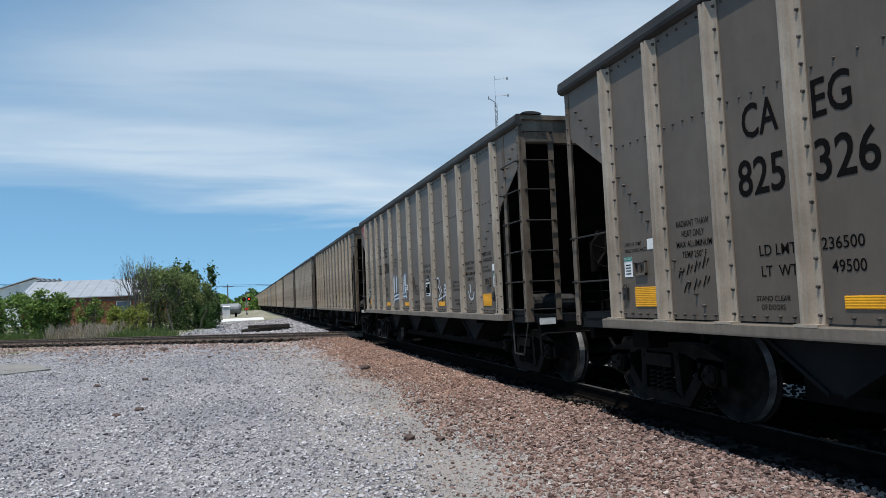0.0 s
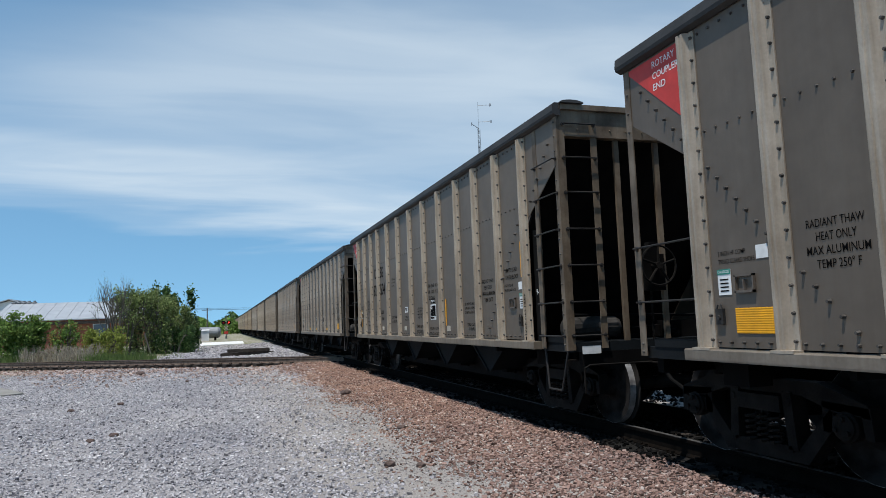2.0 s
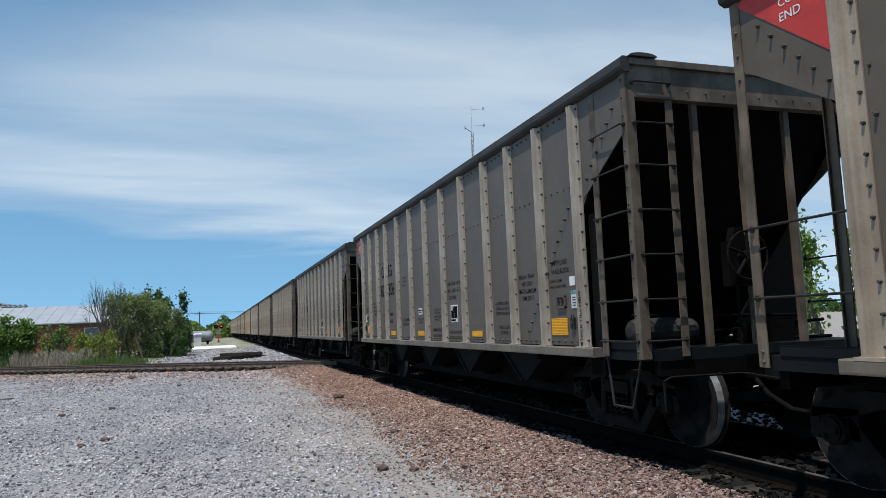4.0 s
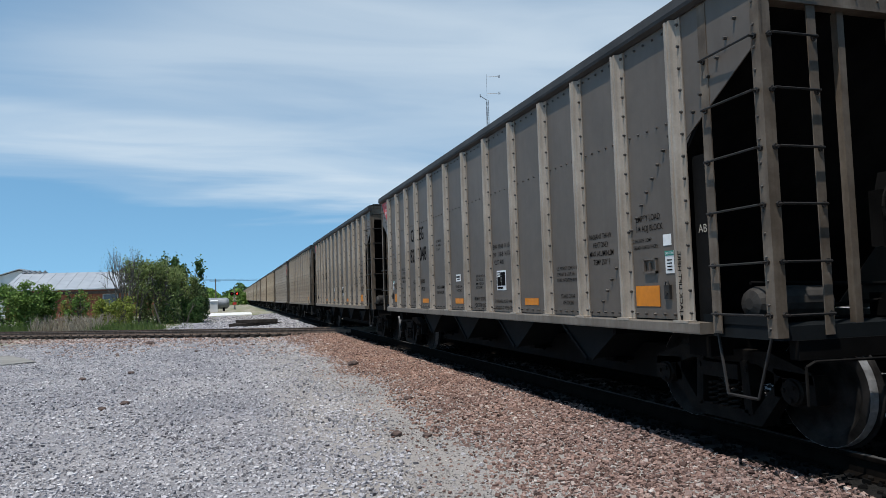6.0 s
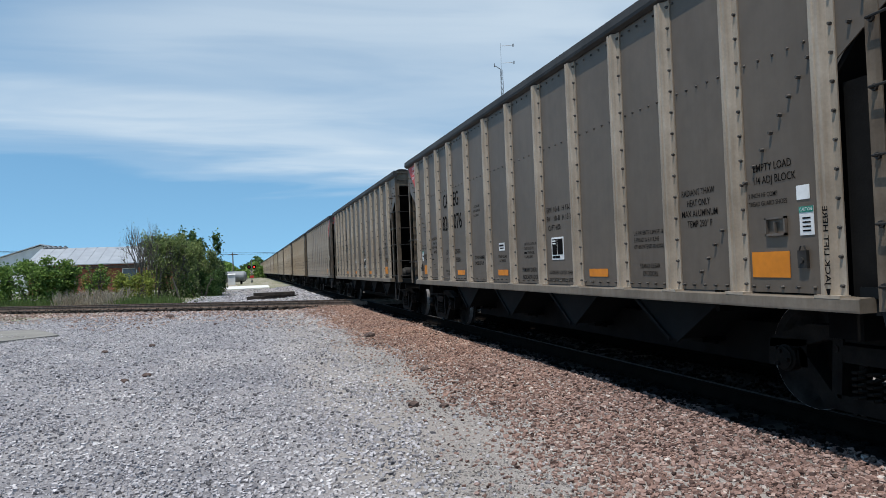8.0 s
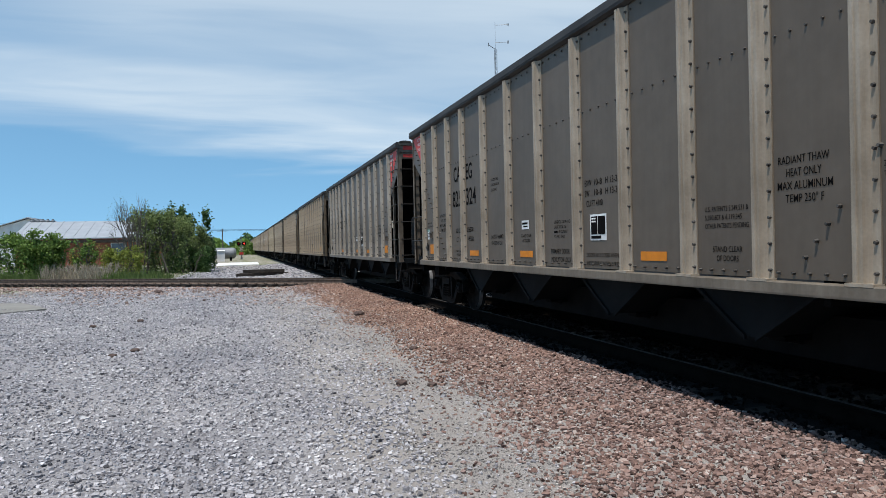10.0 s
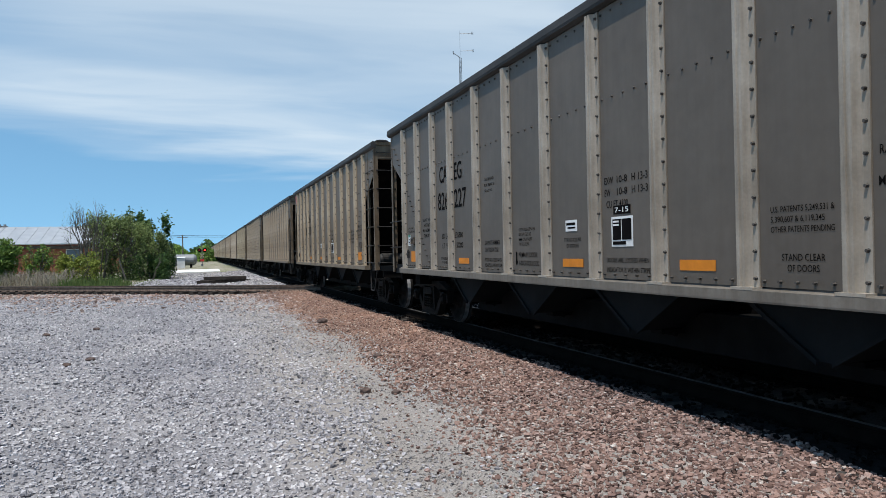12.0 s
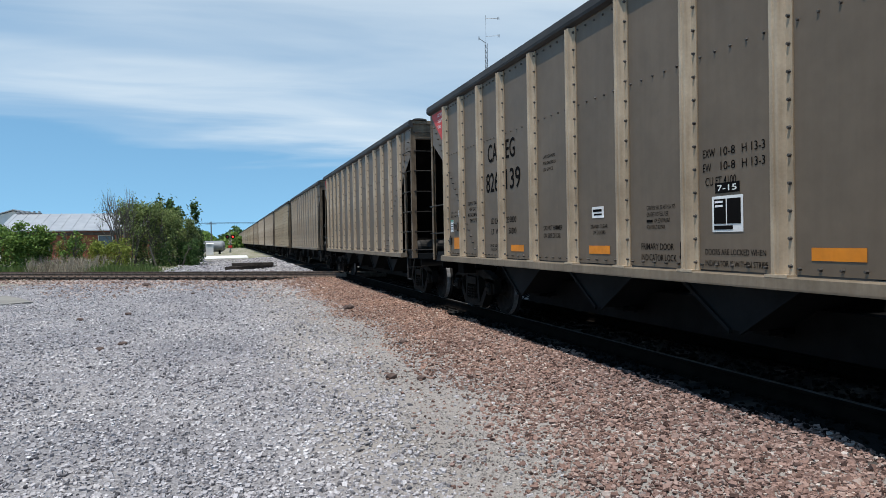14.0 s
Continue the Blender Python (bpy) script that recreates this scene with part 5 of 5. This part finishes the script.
def grass(name, label, spots, height, mat, seed):
    """Upright blades round the given places, one mesh."""
    rng = np.random.default_rng(seed)
    n = len(spots)
    clump = 0.55 + 0.45 * np.sin(spots[:, 0] * 3.3 + np.sin(spots[:, 1] * 2.0) * 2)
    h = height * rng.uniform(0.35, 1.2, n) * clump
    a = rng.uniform(0, math.pi, n)
    lean = rng.normal(0, 0.22, (n, 2)) * h[:, None]
    w = 0.015 + 0.02 * rng.random(n)
    dx, dy = np.cos(a) * w, np.sin(a) * w
    z = np.full(n, -0.33)
    v = np.stack([np.stack([spots[:, 0] - dx, spots[:, 1] - dy, z], -1), np.stack([spots[:, 0] + dx, spots[:, 1] + dy, z], -1),
                  np.stack([spots[:, 0] + lean[:, 0], spots[:, 1] + lean[:, 1], z + h], -1)], 1).reshape(-1, 3)
    me = bpy.data.meshes.new(name)
    me.from_pydata(v.tolist(), [], [(3 * i, 3 * i + 1, 3 * i + 2) for i in range(n)])
    me.materials.append(mat)
    tagged(new(name, me), label, "grass", kind="stuff")


SHRUB = "shrubs along the crossing track"
plant("shrub", "leafy green shrub beside the crossing track", "shrub", -13.2, 52.5, 5.0, 3.35, 13000, 0.18, M_LEAF, 21, low=0.45, stems=9, group=SHRUB)
plant("shrub", "leafy green shrub beside the crossing track", "shrub", -16.8, 53.5, 3.2, 1.4, 1500, 0.20, M_LEAF, 22, low=0.45, stems=8, group=SHRUB)
plant("shrub", "thin young shrub with gaps between its leaves", "shrub", -9.8, 53.0, 1.8, 2.9, 1000, 0.17, M_LEAF, 23, low=0.3, stems=5, group=SHRUB)
plant("shrub", "yellow-green shrub in spring leaf beside the track", "shrub", -8.1, 53.5, 2.8, 2.3, 6500, 0.13, M_LEAFYELLOW, 24, low=0.5, stems=8, group=SHRUB)
plant("tree", "large bushy olive-green tree beside the crossing track", "tree", -5.2, 57.0, 4.0, 5.5, 16000, 0.15, M_LEAFOLIVE, 25, low=0.4, stems=13)
plant("tree", "large bushy olive-green tree beside the crossing track", "tree", -3.6, 57.5, 2.8, 3.6, 8500, 0.14, M_LEAFOLIVE, 28, low=0.5, stems=9)
plant("shrub", "dark low shrub under the trees", "shrub", -3.4, 55.5, 2.6, 2.1, 5500, 0.14, M_LEAFDARK, 33, low=0.6, stems=8, group=SHRUB)
plant("tree", "bare twiggy tree with hardly any leaves", "tree", -7.1, 56.0, 3.6, 6.3, 900, 0.08, M_LEAFOLIVE, 26, stems=16, thick=0.8)
plant("tree", "dark green leafy tree behind the bushes", "tree", -4.1, 60.5, 3.2, 5.8, 1900, 0.30, M_LEAFDARK, 27, low=0.1, stems=6)
plant("tree", "dark green leafy tree behind the bushes", "tree", -3.1, 64.0, 2.4, 3.4, 2800, 0.22, M_LEAFDARK, 29, low=0.4, stems=6)
plant("shrub", "small rusty yellow-green shrub in spring leaf", "shrub", -10.6, 54.5, 2.0, 2.6, 2600, 0.14, M_LEAFRUST, 34, low=0.4, stems=7, group=SHRUB)
for i, (x, y, w, h) in enumerate(((-10.9, 50.6, 2.4, 1.3), (-9.6, 50.2, 2.2, 1.1), (-8.6, 50.6, 2.0, 1.2), (-11.9, 50.8, 1.8, 0.9))):
    plant("dry_brush", "tangled pale dry brush without leaves", "shrub", x, y, w, h, 0, 0.1, M_DRY, 90 + i, stems=11, thick=1.5, wood=M_TWIG, group="dry brush by the track")
# a leaning dead stake in the bushes
bm = bmesh.new()
rod(bm, (-4.9, 54.6, -0.35), (-5.35, 54.6, 1.25), 0.07, 7, 0.05)
tagged(part("wooden_post", bm, M_BARK, None), "dark weathered leaning post among the bushes", "post")
rng = np.random.default_rng(40)
n = 12000
gx = rng.uniform(-17, -4.0, n)
gy = crossing_line(gx) + 4.5 + rng.random(n) ** 1.5 * 8
grass("dry_grass", "pale dry grass in front of the bushes", np.stack([gx, gy], -1)[(gx > -11.6) & (gx < -7.6) & (np.sin(gx * 2.1) + np.sin(gy * 1.3 + gx) > -0.6)], 1.05, M_DRY, 41)
grass("green_grass", "green spring grass in front of the bushes", np.stack([gx, gy], -1)[(gx <= -10.8) | (gx >= -8.2)], 0.65, M_GRASS, 42)
n = 3000
gx, gy = rng.uniform(-6, 0, n), rng.uniform(44, 66, n)
ok = gx < -2.2 - (gy - 44) * 0.02
grass("verge_grass", "short mixed grass on the verge", np.stack([gx, gy], -1)[ok], 0.16, M_GRASS, 43)
# trees behind the train
BEHIND = "trees behind the railway"
for i in range(11):
    y = 2 + i * 5.2
    x = 22 + 4 * math.sin(i * 2.3) + 0.10 * y
    plant("tree", "light green leafy tree behind the railway", "tree", x, y, 6.0, 6.0 + 0.9 * math.sin(i * 1.7), 5200, 0.24, M_LEAFYELLOW if i % 2 else M_LEAF, 60 + i, low=0.35, stems=6, group=BEHIND)
n = 7000
gx, gy = rng.uniform(14, 24, n), rng.uniform(-2, 46, n)
grass("dry_grass", "pale dry grass behind the railway", np.stack([gx, gy], -1), 0.7, M_DRY, 44)


def far_woods():
    """A low uneven belt of distant trees, one mesh of leaf clumps."""
    rng = np.random.default_rng(77)
    n = 26000
    a = rng.uniform(-40, 75, n)
    band = np.round(a * 0.9) * 1.7
    top = 6.5 + 2.2 * np.sin(band) + 1.5 * np.sin(a * 3.1)
    r = rng.uniform(380, 430, n)
    z = np.abs(rng.random(n) ** 0.8) * top
    c = np.stack([r * np.sin(np.radians(a)), r * np.cos(np.radians(a)), z], -1)
    me = leaf_mesh("far_woods", c, 2.6, M_LEAFDARK, rng)
    tagged(new("far_woods", me), "dark green belt of distant trees", "trees", kind="stuff")
    n = 4200
    c = np.stack([rng.uniform(-6, 16, n), rng.uniform(190, 215, n), np.zeros(n)], -1)
    c[:, 2] = rng.random(n) * (3.2 + 1.2 * np.sin(c[:, 0] * 0.9))
    me = leaf_mesh("bright_woods", c, 0.9, M_LEAF, rng)
    tagged(new("woods", me), "fresh green trees beyond the road", "trees", kind="stuff")


far_woods()

# ------------------------------------------------------------------ buildings, road, tank, signal


def gable_building(name, label, x0, x1, y0, y1, eave, ridge, wall, roof, windows=()):
    b = tagged(empty(name, pose(0, 0, -0.32)), label, "building")
    ym = (y0 + y1) / 2
    bm = bmesh.new()
    prism(bm, [(y0, 0), (y1, 0), (y1, eave), (ym, ridge - 0.12), (y0, eave)], "x", x0, x1)
    w = part("wall", bm, wall, b)
    for s, ya in ((-1, y0 - 0.4), (1, y1 + 0.4)):
        bm = bmesh.new()
        k = (ridge - eave) / (ym - y0)
        prism(bm, [(ym, ridge), (ya, eave - 0.4 * k), (ya, eave - 0.4 * k + 0.12), (ym, ridge + 0.12)], "x", x0 - 0.4, x1 + 0.4)
        r = part("roof", bm, roof, b)
        for i in range(int((x1 - x0) / 1.2) + 1):
            x = x0 + i * 1.2
            bm = bmesh.new()
            prism(bm, [(ym, ridge + 0.11), (ya, eave - 0.4 * k + 0.11), (ya, eave - 0.4 * k + 0.16), (ym, ridge + 0.16)], "x", x, x + 0.05)
            part("roof_seam", bm, roof, r)
    bm = bmesh.new()
    box(bm, x0 - 0.4, x1 + 0.4, y0 - 0.46, y0 - 0.41, eave - 0.62, eave - 0.28)
    part("eave_board", bm, M_TIE, b)
    for x, z, ww, h in windows:
        bm = bmesh.new()
        box(bm, x, x + ww, y0 - 0.05, y0 - 0.003, z, z + h)
        f = part("window", bm, M_WALLWHITE, b)
        bm = bmesh.new()
        box(bm, x + 0.08, x + ww - 0.08, y0 - 0.06, y0 - 0.052, z + 0.08, z + h - 0.08)
        part("pane", bm, paint("window_glass", (0.10, 0.12, 0.14), 0.1, 0.6), f)
    return b


gable_building("long_building", "long low building with a white metal roof and orange brick wall", -24.4, -8.8, 90, 104, 3.45, 5.55, M_BRICK, M_ROOF, ((-14.4, 0.9, 1.6, 1.9), (-17.6, 1.1, 1.1, 1.2), (-20.6, 1.1, 1.1, 1.2)))
for i in range(5):
    bm = bmesh.new()
    x = -24.3 + i * 0.56
    lathe(bm, [(-0.20, 0.14), (-0.06, 0.14), (-0.05, 0.24), (0.05, 0.30), (0.14, 0.24), (0.20, 0.10)], n=10)
    tagged(part("roof_vent", bm, M_GALV, None, at=pose(x, 97.0, 5.46, 0, 90, 0)), "small round metal vent on the roof ridge", "roof vent", "vents on the roof")
shed = gable_building("white_shed", "white sided building with its gable end towards the track", -9, 9, -7.0, 7.0, 4.5, 6.75, M_WALLWHITE, M_ROOF)
shed.matrix_basis = pose(-28.3, 119.5, -0.32, 0, 0, 90)
# concrete road beyond the crossing
bm = bmesh.new()
prism(bm, [(-3.0, 74), (2.2, 76), (2.4, 90), (-4.0, 90)], "z", -0.36, -0.25)
tagged(part("road", bm, M_CONCRETE, None), "pale concrete road beyond the crossing track", "road", kind="structure")
# horizontal storage tank on saddles with a white cabinet in front
tank = tagged(empty("storage_tank", pose(-2.15, 106, -0.32)), "long grey horizontal storage tank on saddles", "tank")
bm = bmesh.new()
lathe(bm, [(-2.0, 0.2), (-1.9, 0.6), (-1.6, 0.8), (1.6, 0.8), (1.9, 0.6), (2.0, 0.2)], n=20)
part("shell", bm, M_PALETANK, tank, at=pose(0, 0, 1.15))
for x in (-1.2, 1.2):
    bm = bmesh.new()
    box(bm, x - 0.15, x + 0.15, -0.6, 0.6, 0, 0.55)
    part("saddle", bm, M_DARK, tank)
bm = bmesh.new()
box(bm, -0.5, 0.5, -0.35, 0.35, 0, 1.5)
prism(bm, [(-0.45, 1.5), (0.45, 1.5), (0, 1.62)], "x", -0.55, 0.55)
tagged(part("utility_cabinet", bm, M_WALLWHITE, None, at=pose(-2.25, 103, -0.32)), "white metal utility cabinet beside the tank", "cabinet")
bm = bmesh.new()
box(bm, -0.4, 0.4, -1.2, 1.2, 0, 1.35)
box(bm, -0.35, 0.35, -0.8, 0.8, 1.35, 1.6)
tagged(part("utility_box", bm, M_DARK, None, at=pose(-3.5, 101, -0.32)), "dark utility box beside the road", "box")


def crossing_signal(x, y):
    s = tagged(empty("crossing_signal", pose(x, y, -0.32)), "railroad crossing signal with two round lights, one lit red", "signal")
    bm = bmesh.new()
    rod(bm, (0, 0, 0), (0, 0, 3.9), 0.07, 8)
    rod(bm, (0, 0, 0), (0, 0, 0.4), 0.16, 8)
    part("mast", bm, M_GALV, s)
    bm = bmesh.new()
    rod(bm, (-0.45, -0.1, 2.6), (0.45, -0.1, 2.6), 0.035, 6)
    part("light_arm", bm, M_DARK, s)
    for sx in (-1, 1):
        bm = bmesh.new()
        rod(bm, (sx * 0.42, -0.16, 2.6), (sx * 0.42, -0.12, 2.6), 0.34, 16)
        h = part("backing_disc", bm, M_DARK, s)
        bm = bmesh.new()
        rod(bm, (sx * 0.42, -0.20, 2.6), (sx * 0.42, -0.165, 2.6), 0.13, 14)
        part("lens", bm, M_REDLIGHT if sx > 0 else paint("unlit_red_lens", (0.2, 0.01, 0.01), 0.2), h)
    for turn in (45, -45):
        bm = bmesh.new()
        box(bm, -0.45, 0.45, -0.02, 0.0, -0.07, 0.07)
        part("crossbuck", bm, M_CREAM, s, at=pose(0, -0.09, 1.75, 0, turn, 0))
    bm = bmesh.new()
    box(bm, -0.3, 0.3, -0.12, -0.08, 0.8, 1.2)
    part("sign_plate", bm, M_RED, s)


crossing_signal(0.62, 118)

# ------------------------------------------------------------------ wires, poles, antenna


def cable(label, a, b, sag, r):
    a, b = Vector(a), Vector(b)
    bm = bmesh.new()
    pts = [a.lerp(b, i / 16) - Vector((0, 0, sag * 4 * (i / 16) * (1 - i / 16))) for i in range(17)]
    for p, q in zip(pts, pts[1:]):
        rod(bm, p, q, r, 4)
    tagged(part("cable", bm, M_WIRE, None), label, "cable", "overhead cables")


def pole(x, y, h):
    p = tagged(empty("utility_pole", pose(x, y, -0.32)), "grey wooden utility pole carrying cables", "utility pole", "utility poles")
    bm = bmesh.new()
    rod(bm, (0, 0, 0), (0, 0, h), 0.15, 8, 0.10)
    part("shaft", bm, M_BARK, p)
    bm = bmesh.new()
    box(bm, -1.0, 1.0, -0.06, 0.06, h - 0.55, h - 0.43)
    part("crossarm", bm, M_BARK, p)


pole(-19.0, 150, 8.2)
pole(-2.9, 150, 6.0)
pole(34.0, 150, 6.6)
pole(-75.0, 150, 8.6)
for dz, dx in ((0.0, -0.8), (0.25, 0.8)):
    cable("thin black overhead cable between poles", (-19 + dx, 150, 7.4 + dz), (-2.9 + dx, 150, 5.3 + dz), 0.5, 0.04)
    cable("thin black overhead cable between poles", (-2.9 + dx, 150, 5.3 + dz), (34 + dx, 150, 5.9 + dz), 0.4, 0.04)
    cable("thin black overhead cable between poles", (-75 + dx, 150, 7.9 + dz), (-19 + dx, 150, 7.4 + dz), 0.7, 0.04)
pole(-10.9, 85, 4.6)


def antenna_mast(az, dist, low, high):
    """A slim lattice mast with two short aerials near its top and a side arm below."""
    x, y = dist * math.sin(radians(az)), dist * math.cos(radians(az))
    top, joint = EYE[2] + dist * math.tan(radians(high)), EYE[2] + dist * math.tan(radians(low))
    a = tagged(empty("antenna_mast", pose(x, y, -0.32)), "tall slim grey lattice radio mast with short aerials", "antenna mast")
    bm = bmesh.new()
    for i in range(3):
        q = 2 * math.pi * i / 3
        c, s = 0.12 * math.cos(q), 0.12 * math.sin(q)
        rod(bm, (c, s, 0), (c, s, joint), 0.022, 5)
    n = int(joint / 0.45)
    for k in range(n):
        for i in range(3):
            q, q2 = 2 * math.pi * i / 3, 2 * math.pi * (i + 1) / 3
            rod(bm, (0.12 * math.cos(q), 0.12 * math.sin(q), k * 0.45), (0.12 * math.cos(q2), 0.12 * math.sin(q2), k * 0.45 + 0.45), 0.012, 4)
    part("lattice", bm, M_GALV, a)
    bm = bmesh.new()
    rod(bm, (0, 0, joint - 0.3), (0, 0, top + 0.3), 0.012, 5)
    part("top_pole", bm, M_GALV, a)
    right = Vector((math.cos(radians(az)), -math.sin(radians(az)), 0))
    for h in (top, top - 1.55):
        bm = bmesh.new()
        rod(bm, Vector((0, 0, h)), Vector((0, 0, h)) + right * 1.15, 0.022, 5)
        e = Vector((0, 0, h)) + right * 1.08
        rod(bm, e - Vector((0, 0, 0.13)), e + Vector((0, 0, 0.13)), 0.028, 5)
        rod(bm, e + right * 0.1 - Vector((0, 0, 0.13)), e + right * 0.1 + Vector((0, 0, 0.13)), 0.028, 5)
        part("aerial", bm, M_GALV, a)
    bm = bmesh.new()
    rod(bm, Vector((0, 0, joint)), Vector((0, 0, joint + 0.42)) - right * 0.6, 0.035, 5)
    rod(bm, Vector((0, 0, joint + 0.30)) - right * 0.62, Vector((0, 0, joint + 0.60)) - right * 0.62, 0.04, 5)
    part("side_arm", bm, M_GALV, a)


antenna_mast(21.22, 62.0, 15.85, 17.67)

# ------------------------------------------------------------------ what moves


def run(t):
    """How far the train has come by t seconds: it slows a little."""
    return 9.0446 * t - 0.0148 * t * t


def motions():
    for k, car in TRAIN:
        walk(car, [(t, pose(TRACK, k * CAR_LENGTH + 0.76 - run(t), 0)) for t in range(15)])
        if k <= 9:
            for w in [o for o in car.children if o.name.startswith("wheelset")]:
                y = w.matrix_basis.translation.y
                walk(w, [(i / 15, pose(0, y, WHEEL, math.degrees(run(i / 15) / WHEEL))) for i in range(211)])


motions()
